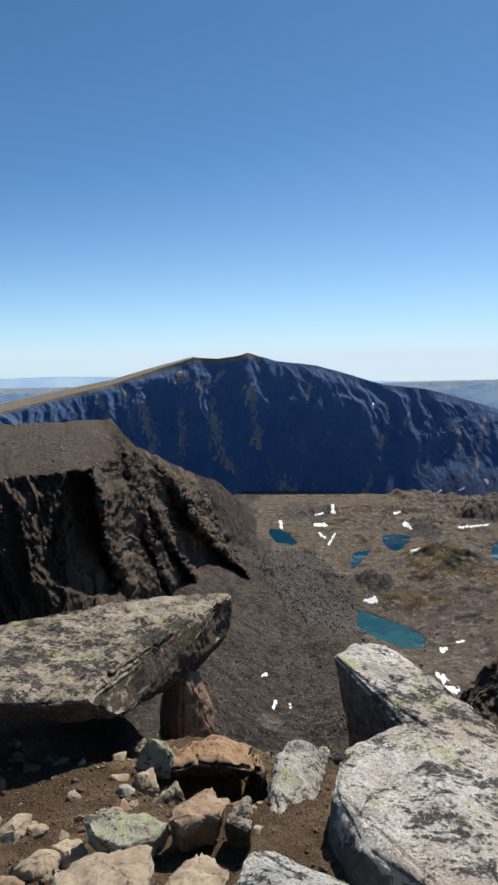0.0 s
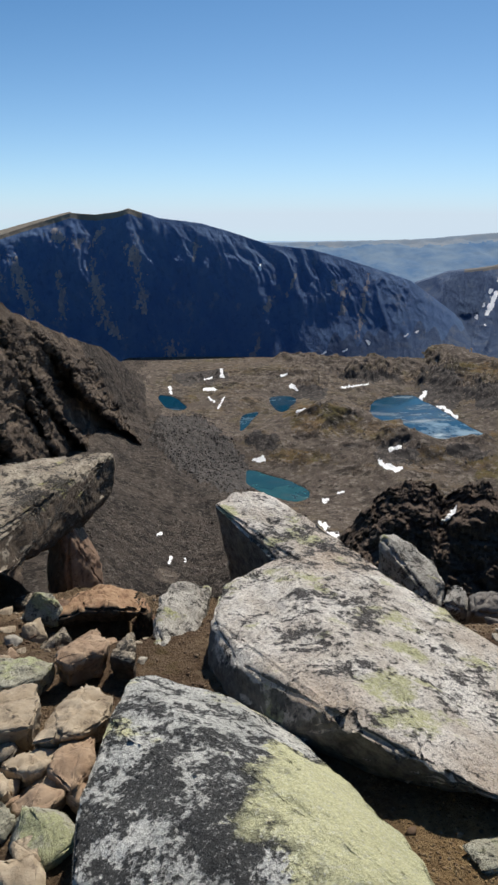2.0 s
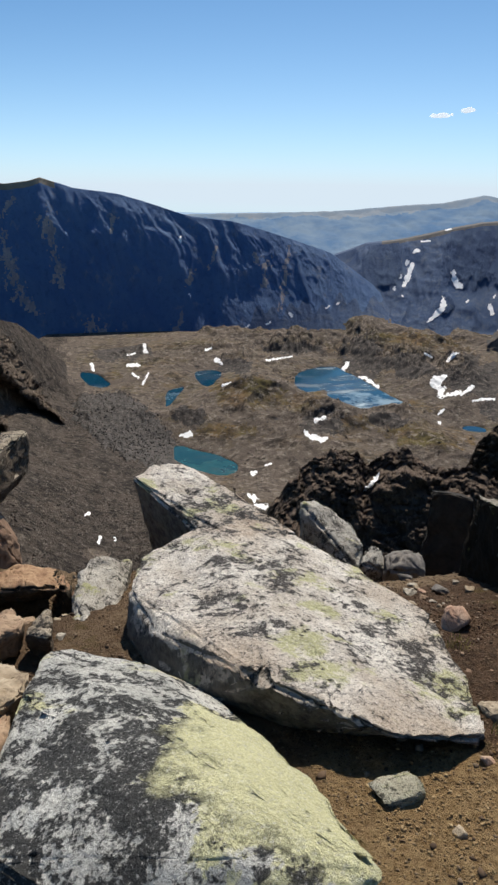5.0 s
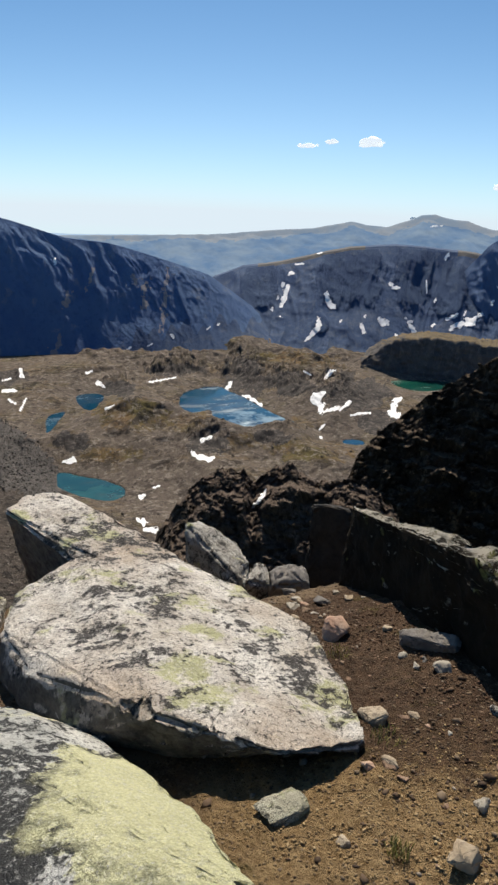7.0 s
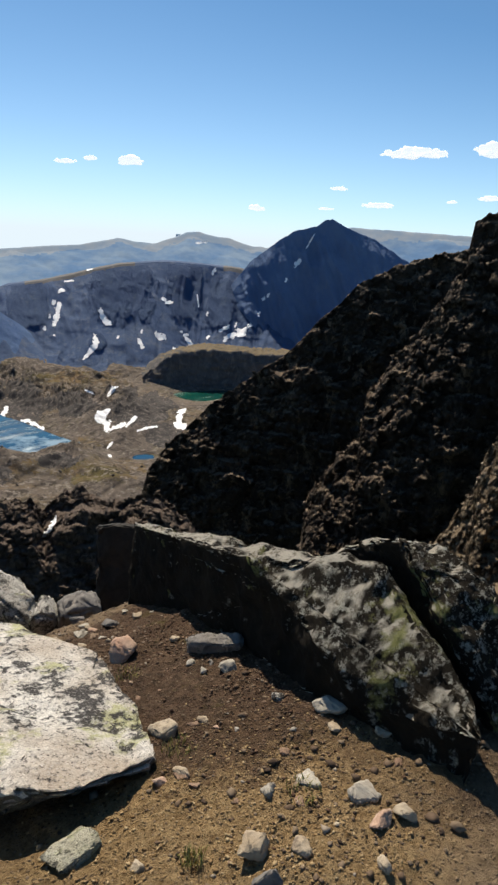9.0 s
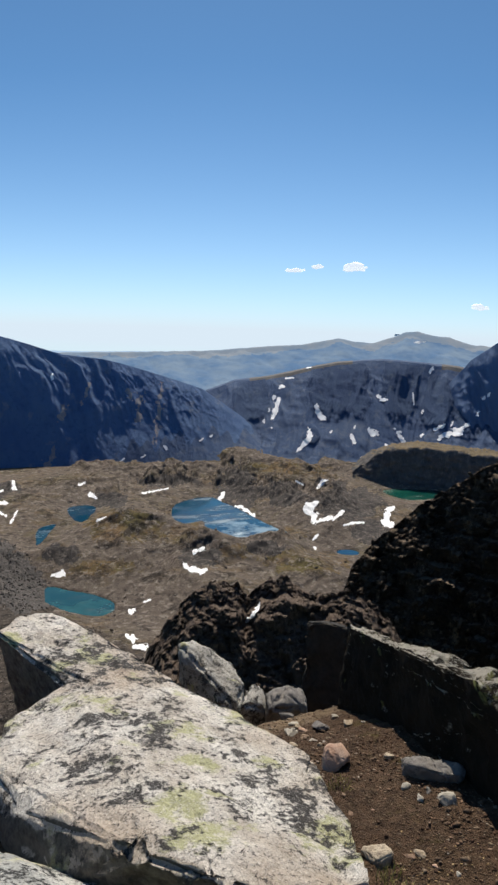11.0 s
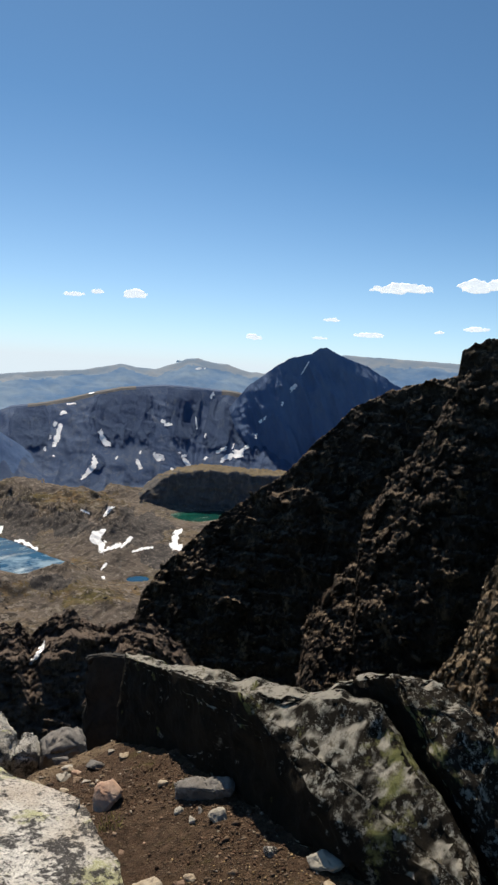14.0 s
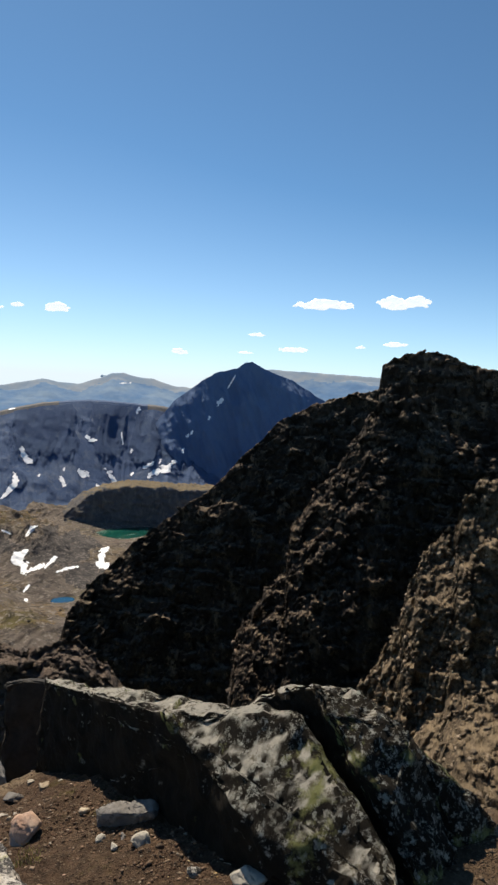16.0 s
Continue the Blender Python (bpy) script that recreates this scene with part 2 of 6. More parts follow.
def dark_slab_material():
    m = Nodes("dark_slab", 0.9, 0.12)
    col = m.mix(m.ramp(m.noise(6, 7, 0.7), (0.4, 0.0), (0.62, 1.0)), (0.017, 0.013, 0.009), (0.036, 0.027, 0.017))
    facing = m.n.new("ShaderNodeNewGeometry")
    turned = m.n.new("ShaderNodeVectorMath")
    turned.operation = "DOT_PRODUCT"
    m.l.new(facing.outputs["Normal"], turned.inputs[0])
    turned.inputs[1].default_value = CRUST_SIDE
    ragged = m.maths("MULTIPLY", m.maths("SUBTRACT", m.noise(5, 6, 0.65), 0.5), 0.5)
    up = m.maths("ADD", m.upward(), ragged)
    bare = m.maths("ADD", turned.outputs["Value"], ragged)
    fleck = m.noise(34, 9, 0.78)
    crust = m.maths("MULTIPLY", m.ramp(bare, (0.05, 0.0), (0.16, 1.0)), m.maths("MULTIPLY", m.ramp(m.noise(8, 8, 0.75), (0.4, 0.3), (0.54, 1.0)), m.ramp(fleck, (0.52, 0.0), (0.57, 1.0))))
    col = m.mix(crust, col, m.ramp(m.noise(60, 4), (0.35, (0.28, 0.27, 0.23)), (0.65, (0.6, 0.58, 0.5))))
    lime = m.maths("MULTIPLY", m.ramp(bare, (0.0, 0.0), (0.12, 1.0)), m.ramp(m.noise(4.5, 7, 0.7), (0.55, 0.0), (0.63, 0.9)))
    col = m.mix(lime, col, (0.3, 0.3, 0.11))
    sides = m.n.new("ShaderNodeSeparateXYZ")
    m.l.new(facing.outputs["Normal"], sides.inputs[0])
    # sunlight on the upward rim is painted in as a pale colour
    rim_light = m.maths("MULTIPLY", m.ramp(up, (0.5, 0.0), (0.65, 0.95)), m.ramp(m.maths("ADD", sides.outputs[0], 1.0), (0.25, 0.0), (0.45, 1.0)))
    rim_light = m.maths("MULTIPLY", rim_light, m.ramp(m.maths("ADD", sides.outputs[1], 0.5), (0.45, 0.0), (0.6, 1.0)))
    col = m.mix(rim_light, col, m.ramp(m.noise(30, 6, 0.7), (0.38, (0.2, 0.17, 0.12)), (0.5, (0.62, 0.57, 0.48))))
    return m.finish(col, m.maths("ADD", m.noise(13, 10, 0.78), m.maths("MULTIPLY", fleck, 0.5)), 1.0, 0.06)


M_DARKSLAB = dark_slab_material()
M_GREYROCK = lichen_rock("grey_rock", (0.3, 0.275, 0.24), (0.58, 0.55, 0.49), (0.05, 0.046, 0.042), (0.4, 0.4, 0.2), 0.52, 0.58, 0.6)
STONE = {
    "t": plain_stone("tan_stone", (0.34, 0.265, 0.18), (0.5, 0.415, 0.305), (0.16, 0.12, 0.09)),
    "o": plain_stone("rust_stone", (0.27, 0.18, 0.118), (0.42, 0.305, 0.205), (0.12, 0.08, 0.055)),
    "p": plain_stone("pink_stone", (0.48, 0.29, 0.2), (0.55, 0.4, 0.3), (0.14, 0.09, 0.07)),
    "w": plain_stone("pale_stone", (0.36, 0.32, 0.26), (0.48, 0.44, 0.37), (0.2, 0.17, 0.14)),
    "m": lichen_rock("mossy_stone", (0.36, 0.34, 0.25), (0.5, 0.48, 0.38), (0.09, 0.085, 0.07), (0.42, 0.43, 0.24), 0.57, 0.53, 0.6),
    "g": M_GREYROCK, "l": M_SLAB,
    "b": plain_stone("brown_stone", (0.19, 0.115, 0.075), (0.3, 0.2, 0.135), (0.07, 0.05, 0.04)),
    "d": plain_stone("dark_stone", (0.13, 0.12, 0.11), (0.22, 0.2, 0.18), (0.05, 0.05, 0.05)),
}


def dirt_material():
    m = Nodes("brown_dirt", 0.97, 0.1)
    col = m.mix(m.ramp(m.noise(1.1, 7, 0.65), (0.44, 0.0), (0.6, 1.0)), (0.125, 0.082, 0.052), (0.3, 0.218, 0.14))
    col = m.mix(m.ramp(m.noise(9, 8, 0.75), (0.5, 0.0), (0.6, 0.65)), col, (0.06, 0.038, 0.024))
    col = m.mix(m.ramp(m.noise(55, 5, 0.75), (0.5, 0.0), (0.62, 0.7)), col, (0.2, 0.135, 0.08))
    heart = m.n.new("ShaderNodeVectorMath")
    heart.operation = "DISTANCE"
    m.l.new(m.co, heart.inputs[0])
    heart.inputs[1].default_value = (1.0, 0.66, 0.13)
    ochre = m.ramp(m.maths("ADD", heart.outputs["Value"], m.maths("MULTIPLY", m.maths("SUBTRACT", m.noise(6, 6), 0.5), 0.5)), (0.42, 0.9), (0.72, 0.0))
    col = m.mix(ochre, col, m.ramp(m.noise(40, 6, 0.75), (0.35, (0.22, 0.135, 0.06)), (0.65, (0.5, 0.35, 0.18))))
    humus = m.n.new("ShaderNodeVectorMath")
    humus.operation = "DISTANCE"
    m.l.new(m.co, humus.inputs[0])
    humus.inputs[1].default_value = (1.8, 1.65, -0.15)
    mossy = m.ramp(m.maths("ADD", humus.outputs["Value"], m.maths("MULTIPLY", m.maths("SUBTRACT", m.noise(5, 7, 0.7), 0.5), 0.9)), (0.85, 0.85), (1.2, 0.0))
    col = m.mix(mossy, col, m.ramp(m.noise(26, 8, 0.78), (0.38, (0.038, 0.024, 0.016)), (0.62, (0.15, 0.092, 0.06))))
    peb = m.cells(70)
    col = m.mix(m.ramp(peb, (0.12, 0.8), (0.36, 0.0)), col, m.ramp(m.cells(70, out="Color"), (0.2, (0.07, 0.045, 0.03)), (0.85, (0.3, 0.225, 0.155))))
    col = m.mix(m.ramp(m.noise(3.1, 6, 0.7), (0.58, 0.0), (0.66, 0.6)), col, (0.1, 0.085, 0.025))
    relief = m.maths("ADD", m.maths("ADD", m.noise(38, 9, 0.8), m.noise(17, 6, 0.7)), m.maths("MULTIPLY", m.ramp(peb, (0.0, 1.0), (0.38, 0.0)), 0.6))
    return m.finish(col, relief, 1.0, 0.03)


def tundra_material(name, rock_a, rock_b, grass_a, grass_b, bare):
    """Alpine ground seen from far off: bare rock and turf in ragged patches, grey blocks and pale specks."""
    m = Nodes(name, 0.97, 0.06)
    rock = m.mix(m.ramp(m.noise(0.03, 9, 0.75), (0.44, 0.0), (0.56, 1.0)), rock_a, rock_b)
    grass = m.mix(m.ramp(m.noise(0.009, 7, 0.72), (0.43, 0.0), (0.58, 1.0)), grass_a, grass_b)
    where = m.maths("ADD", m.noise(0.006, 5, 0.55), m.maths("MULTIPLY", m.maths("SUBTRACT", m.noise(0.04, 8, 0.75), 0.5), 0.8))
    col = m.mix(m.ramp(where, (bare, 0.0), (bare + 0.12, 1.0)), rock, grass)
    steep = m.maths("ADD", m.upward(), m.maths("MULTIPLY", m.maths("SUBTRACT", m.noise(0.05, 6, 0.7), 0.5), 0.4))
    col = m.mix(m.ramp(steep, (0.68, 0.85), (0.8, 0.0)), col, (0.085, 0.072, 0.062))
    col = m.mix(m.ramp(m.noise(0.03, 11, 0.8), (0.47, 0.0), (0.56, 0.8)), col, (0.04, 0.035, 0.032))
    col = m.mix(m.ramp(m.noise(0.07, 8, 0.75), (0.535, 0.0), (0.6, 0.75)), col, (0.33, 0.285, 0.24))
    return m.finish(col, m.noise(0.06, 12, 0.8), 0.9, 9.0)


def talus_material():
    m = Nodes("talus", 0.97, 0.06)
    col = m.mix(m.ramp(m.noise(0.01, 6, 0.65), (0.4, 0.0), (0.6, 1.0)), (0.075, 0.064, 0.057), (0.125, 0.103, 0.086))
    col = m.mix(m.ramp(m.noise(0.045, 10, 0.85), (0.49, 0.0), (0.55, 0.92)), col, (0.035, 0.031, 0.029))
    col = m.mix(m.ramp(m.noise(0.16, 6, 0.8), (0.53, 0.0), (0.6, 0.7)), col, (0.23, 0.2, 0.17))
    return m.finish(col, m.noise(0.09, 12, 0.85), 1.0, 6.0)


def simple(name, a, b, scale, rough=0.9, bump=0.0, dist=1.0):
    m = Nodes(name, rough, 0.2)
    col = m.mix(m.ramp(m.noise(scale, 6), (0.35, 0.0), (0.65, 1.0)), a, b)
    return m.finish(col, m.noise(scale * 4, 6) if bump else None, bump, dist)


def water_material(name, deep, shallow, painted_sheen=None):
    """Lake water; the last value is middle and reach of a painted pale sheen of reflected sky."""
    m = Nodes(name, 0.12, 0.5)
    col = m.mix(m.ramp(m.noise(0.012, 4), (0.4, 0.0), (0.65, 1.0)), deep, shallow)
    if painted_sheen:
        centre, reach = painted_sheen
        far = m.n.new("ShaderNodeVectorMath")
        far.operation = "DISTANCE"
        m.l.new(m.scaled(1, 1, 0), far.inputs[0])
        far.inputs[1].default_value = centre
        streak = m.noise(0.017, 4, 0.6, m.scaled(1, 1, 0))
        sheen_mask = m.maths("MULTIPLY", m.ramp(m.maths("DIVIDE", far.outputs["Value"], reach), (0.45, 1.0), (1.0, 0.0)), m.ramp(streak, (0.44, 0.0), (0.6, 0.8)))
        # sky reflected by ripples, painted as pale streaks into the water's colour
        col = m.mix(sheen_mask, col, (0.3, 0.4, 0.44))
    rough = m.ramp(m.noise(0.01, 5, 0.6, m.scaled(1, 2.6, 1)), (0.45, 0.06), (0.62, 0.3))
    return m.finish(col, m.noise(0.05, 3), 0.04, 0.3, rough)


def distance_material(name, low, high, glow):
    """Hazy far country: a plain backdrop with the haze put into its colour and emission."""
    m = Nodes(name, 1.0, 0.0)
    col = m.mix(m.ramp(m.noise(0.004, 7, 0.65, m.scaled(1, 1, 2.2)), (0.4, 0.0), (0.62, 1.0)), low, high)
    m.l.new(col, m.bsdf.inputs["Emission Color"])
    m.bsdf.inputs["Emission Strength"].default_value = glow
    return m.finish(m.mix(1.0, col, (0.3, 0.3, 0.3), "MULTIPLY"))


M_DIRT, M_TALUS = dirt_material(), talus_material()
M_TUNDRA = tundra_material("alpine_valley", (0.145, 0.118, 0.098), (0.285, 0.233, 0.19), (0.195, 0.147, 0.1), (0.138, 0.118, 0.073), 0.5)
M_MEADOW = tundra_material("alpine_meadow", (0.165, 0.13, 0.095), (0.235, 0.183, 0.137), (0.222, 0.149, 0.082), (0.138, 0.115, 0.05), 0.4)
# Blue haze of distance is put into the mountain rock colours below.
M_MASSIF = crag("hazy_massif_rock", (0.075, 0.138, 0.275), (0.097, 0.165, 0.295), (0.16, 0.2, 0.28), 120, (0.05, 0.095, 0.195), None, 0.6, 0.5, (0.57, 0.66))
# Pale colour for scree cones, and painted sunlight on the ribs.
M_LIT_RIBS_SCREE = crag("massif_sunlit_ribs_scree", (0.22, 0.215, 0.245), (0.34, 0.3, 0.29), (0.43, 0.355, 0.31), 40, (0.1, 0.12, 0.18), None, 0.6, 0.7)
M_SNOWMT = crag("hazy_snow_mountain_rock", (0.038, 0.072, 0.15), (0.053, 0.09, 0.166), (0.085, 0.12, 0.18), 120, (0.032, 0.062, 0.135), None, 0.8, 0.5, (0.56, 0.66))
M_PEAK = crag("hazy_peak_rock", (0.085, 0.14, 0.255), (0.1, 0.158, 0.27), (0.13, 0.175, 0.26), 120, (0.07, 0.12, 0.225), None, 0.4, 0.4, (0.58, 0.7))
M_SNOWMT_SCREE = crag("hazy_snow_mountain_scree", (0.06, 0.102, 0.195), (0.08, 0.12, 0.205), (0.115, 0.148, 0.215), 90, (0.047, 0.084, 0.172), None, 0.6, 0.4)
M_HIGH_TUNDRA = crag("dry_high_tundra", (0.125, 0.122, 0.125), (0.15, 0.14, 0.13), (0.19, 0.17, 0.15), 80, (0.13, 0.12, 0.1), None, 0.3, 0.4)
M_SHOULDER = crag("dry_mountain_shoulder", (0.17, 0.145, 0.115), (0.22, 0.19, 0.15), (0.26, 0.22, 0.17), 80, (0.13, 0.12, 0.1), None, 0.3, 0.4)
# Shade on the knobs' steep faces is mixed into this dark rock colour.
M_KNOB = crag("shaded_knob_rock", (0.045, 0.041, 0.04), (0.08, 0.07, 0.064), (0.17, 0.145, 0.125), 22, (0.035, 0.031, 0.029), None, 0.9, 0.6)
# Tan patches in the two cliff rocks stand in for sunlit spots.
M_LCLIFF = crag("brown_cliff_rock", (0.08, 0.062, 0.05), (0.15, 0.114, 0.086), (0.3, 0.23, 0.17), 60, (0.022, 0.018, 0.016), (0.125, 0.1, 0.08), 1.0, 0.7, (0.53, 0.66))
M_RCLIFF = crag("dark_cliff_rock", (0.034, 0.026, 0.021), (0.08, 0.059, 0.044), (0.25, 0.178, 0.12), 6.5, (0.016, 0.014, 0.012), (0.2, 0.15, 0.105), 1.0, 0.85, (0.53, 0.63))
M_OUTCROP = crag("outcrop_rock", (0.08, 0.06, 0.05), (0.13, 0.098, 0.078), (0.23, 0.172, 0.132), 3.0, (0.04, 0.032, 0.027), (0.16, 0.12, 0.093), 1.0, 0.6)
M_SCREE = crag("scree_slope", (0.075, 0.055, 0.038), (0.15, 0.11, 0.07), (0.26, 0.195, 0.125), 0.7, (0.03, 0.024, 0.02), (0.24, 0.18, 0.115), 1.0, 0.8)
L_ROCKS = crag("brown_cliff_blocks", (0.08, 0.06, 0.047), (0.165, 0.12, 0.088), (0.3, 0.225, 0.165), 20, (0.025, 0.021, 0.018), None, 0.7, 0.6, (0.52, 0.62), True)
R_ROCKS = crag("dark_cliff_blocks", (0.048, 0.037, 0.03), (0.1, 0.075, 0.057), (0.22, 0.16, 0.115), 4.0, (0.016, 0.014, 0.012), None, 0.8, 0.7, (0.52, 0.62), True)
S_ROCKS = crag("scree_blocks", (0.13, 0.095, 0.065), (0.23, 0.175, 0.12), (0.38, 0.3, 0.22), 0.5, (0.04, 0.033, 0.027), None, 0.8, 0.5, (0.52, 0.62), True)
M_BOULDERS = crag("boulder_field_ground", (0.05, 0.047, 0.046), (0.1, 0.09, 0.084), (0.15, 0.135, 0.12), 10, (0.02, 0.019, 0.019), None, 0.9, 0.8)
B_ROCKS = crag("dark_boulders", (0.06, 0.056, 0.054), (0.11, 0.1, 0.093), (0.18, 0.16, 0.145), 12, (0.03, 0.028, 0.027), None, 0.6, 0.5, (0.54, 0.62), True)
T_ROCKS = crag("talus_blocks", (0.1, 0.088, 0.08), (0.17, 0.145, 0.125), (0.3, 0.26, 0.22), 12, (0.05, 0.045, 0.042), None, 0.6, 0.5, (0.54, 0.62), True)
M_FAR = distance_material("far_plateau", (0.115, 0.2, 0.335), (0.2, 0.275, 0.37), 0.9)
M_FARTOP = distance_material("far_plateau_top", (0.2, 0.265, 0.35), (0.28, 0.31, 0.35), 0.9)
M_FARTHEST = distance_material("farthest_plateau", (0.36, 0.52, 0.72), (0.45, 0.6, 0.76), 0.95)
M_SNOW = simple("old_snow", (0.88, 0.89, 0.9), (0.93, 0.93, 0.93), 0.05, 0.7)
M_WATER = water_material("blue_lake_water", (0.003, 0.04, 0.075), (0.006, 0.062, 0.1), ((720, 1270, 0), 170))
M_TEAL = water_material("teal_lake_water", (0.008, 0.055, 0.058), (0.03, 0.11, 0.1))
M_GREEN = water_material("green_lake_water", (0.004, 0.055, 0.042), (0.008, 0.085, 0.06))


# ---- making meshes ----
def mesh_from(name, verts, faces, material, parent=None, smooth=True):
    me = bpy.data.meshes.new(name)
    verts, faces = np.asarray(verts, np.float32), np.asarray(faces, np.int32)
    k = faces.shape[1]
    me.vertices.add(len(verts))
    me.vertices.foreach_set("co", verts.ravel())
    me.loops.add(faces.size)
    me.loops.foreach_set("vertex_index", faces.ravel())
    me.polygons.add(len(faces))
    me.polygons.foreach_set("loop_start", np.arange(0, faces.size, k, dtype=np.int32))
    me.polygons.foreach_set("loop_total", np.full(len(faces), k, np.int32))
    me.update(calc_edges=True)
    me.validate()
    if smooth:
        me.polygons.foreach_set("use_smooth", np.ones(len(faces), bool))
    me.materials.append(material)
    ob = new(name, me)
    ob.parent = parent
    return ob


def grid_faces(na, nu, mask=None):
    i = (np.arange(na - 1)[:, None] * nu + np.arange(nu - 1)[None, :]).ravel()
    f = np.stack((i, i + nu, i + nu + 1, i + 1), 1)
    return f if mask is None else f[mask.ravel()]


def normals_of(p):
    n = np.cross(np.gradient(p, axis=0), np.gradient(p, axis=1))
    return n / (np.linalg.norm(n, axis=2, keepdims=True) + 1e-9)


EYE_Z = 1.53


class Relief:
    """A sheet of country in polar form round the view point: stations (azimuth, ((distance, elevation), ...)) lofted and roughened."""

    def __init__(self, stations, na, nus, az_noise=0.0, seed=0, dense=None):
        az0, az1 = stations[0][0], stations[-1][0]
        self.az = np.linspace(az0, az1, na)
        if dense:
            # most columns between two bearings, few outside
            self.az = np.interp(np.linspace(0, 1, na), (0, 0.03, 0.94, 1), (az0, dense[0], dense[1], az1))
        at = [s[0] for s in stations]
        ctrl = np.array([s[1] for s in stations], float)
        r = np.stack([np.interp(self.az, at, ctrl[:, k, 0]) for k in range(ctrl.shape[1])], 1)
        el = np.stack([np.interp(self.az, at, ctrl[:, k, 1]) for k in range(ctrl.shape[1])], 1)
        if az_noise:
            wob = np.stack((self.az * 1.7, self.az * 0, self.az * 0 + seed), 1)
            el[:, -2] += az_noise * fbm(wob, 5, seed + 5, 0.6)
        u = np.concatenate([np.linspace(k, k + 1, n, endpoint=False) for k, n in enumerate(nus)] + [[len(nus)]])
        k = np.minimum(u.astype(int), len(nus) - 1)
        f = u - k
        self.u = u
        rr = r[:, k] * (1 - f) + r[:, k + 1] * f
        z0, z1 = r[:, k] * np.tan(np.radians(el[:, k])), r[:, k + 1] * np.tan(np.radians(el[:, k + 1]))
        a = np.radians(self.az)[:, None]
        self.p = np.stack((rr * np.sin(a), rr * np.cos(a), z0 * (1 - f) + z1 * f + EYE_Z), 2)
        self.na, self.nu = self.p.shape[:2]

    def push(self, amount):
        self.p = self.p + normals_of(self.p) * amount.reshape(self.na, self.nu, 1)
        return self

    def push_near(self, amount):
        """Moves the sheet towards the view point."""
        d = self.p - np.array((0, 0, EYE_Z))
        self.p = self.p - d / np.linalg.norm(d, axis=2, keepdims=True) * amount.reshape(self.na, self.nu, 1)
        return self

    def at(self, fi, fu):
        """The sheet's places at fractional grid steps."""
        fi, fu = np.clip(fi, 0, self.na - 1.001), np.clip(fu, 0, self.nu - 1.001)
        i, k = fi.astype(int), fu.astype(int)
        a, b = (fi - i)[..., None], (fu - k)[..., None]
        return self.p[i, k] * (1 - a) * (1 - b) + self.p[i + 1, k] * a * (1 - b) + self.p[i, k + 1] * (1 - a) * b + self.p[i + 1, k + 1] * a * b

    def flat(self):
        return self.p.reshape(-1, 3)

    def mesh(self, name, material, parent=None, mask=None, smooth=True, others=()):
        """others: (material, which faces) for the parts of the sheet that another rock covers."""
        ob = mesh_from(name, self.flat(), grid_faces(self.na, self.nu, mask), material, parent, smooth)
        which = np.zeros((self.na - 1, self.nu - 1), np.int32)
        for k, (other, at) in enumerate(others):
            ob.data.materials.append(other)
            which[at] = k + 1
        if others:
            ob.data.polygons.foreach_set("material_index", which.ravel() if mask is None else which[mask])
        return ob

    def faces_at(self):
        """Bearing and dip of the faces' middles, and their step along the profile."""
        c = 0.25 * (self.p[:-1, :-1] + self.p[1:, :-1] + self.p[:-1, 1:] + self.p[1:, 1:])
        a = np.degrees(np.arctan2(c[..., 0], c[..., 1]))
        e = np.degrees(np.arctan2(c[..., 2] - EYE_Z, np.hypot(c[..., 0], c[..., 1])))
        return a, e, np.broadcast_to(self.u[None, :-1], a.shape)

    def snow(self, strokes, seed):
        """A ragged snow patch lying on the sheet, along strokes of bearing, dip and half width in degrees."""
        k = np.array(strokes, float)
        rim = 1.7 * k[:, 2].max() + 0.03
        lo, hi = k[:, :2].min(0) - rim, k[:, :2].max(0) + rim
        step = max((hi - lo).max() / 84, 0.014)
        ga, ge = np.arange(lo[0], hi[0] + step, step), np.arange(lo[1], hi[1] + step, step)
        a, e = np.meshgrid(ga, ge, indexing="ij")
        near = np.full(a.shape, 9.0)
        for (a0, e0, w0), (a1, e1, w1) in zip(k[:-1], k[1:]):
            t = np.clip(((a - a0) * (a1 - a0) + (e - e0) * (e1 - e0)) / ((a1 - a0) ** 2 + (e1 - e0) ** 2 + 1e-9), 0, 1)
            near = np.minimum(near, np.hypot(a - a0 - t * (a1 - a0), e - e0 - t * (e1 - e0)) / (w0 + (w1 - w0) * t))
        grain = 1.1 * k[:, 2].mean() + 0.03
        ragged = fbm(np.stack((a.ravel() / grain, 1.3 * e.ravel() / grain, 0 * a.ravel() + seed), 1), 4, seed, 0.6).reshape(a.shape)
        inside = near + 1.15 * ragged < 1.05
        r = np.zeros(a.shape)
        steps = np.arange(self.nu, dtype=float)
        for i, bearing in enumerate(ga):
            d = self.at(np.full(self.nu, np.interp(bearing, self.az, np.arange(self.na))), steps)
            reach = np.hypot(d[:, 0], d[:, 1])
            dip = np.degrees(np.arctan2(d[:, 2] - EYE_Z, reach))
            first = np.argmax(dip[None, :] >= ge[:, None], axis=1)
            before = np.maximum(first - 1, 0)
            f = np.clip((ge - dip[before]) / (dip[first] - dip[before] + 1e-9), 0, 1)
            r[i] = reach[before] * (1 - f) + reach[first] * f
        corners = np.stack((r[:-1, :-1], r[1:, :-1], r[:-1, 1:], r[1:, 1:]))
        mask = inside[:-1, :-1] & inside[1:, :-1] & inside[:-1, 1:] & inside[1:, 1:] & (np.ptp(corners, axis=0) < 0.05 * corners.min(0))
        # only the largest piece that hangs together
        left_over, best = set(zip(*np.nonzero(mask))), []
        while left_over:
            todo, piece = [left_over.pop()], []
            while todo:
                i, j = todo.pop()
                piece.append((i, j))
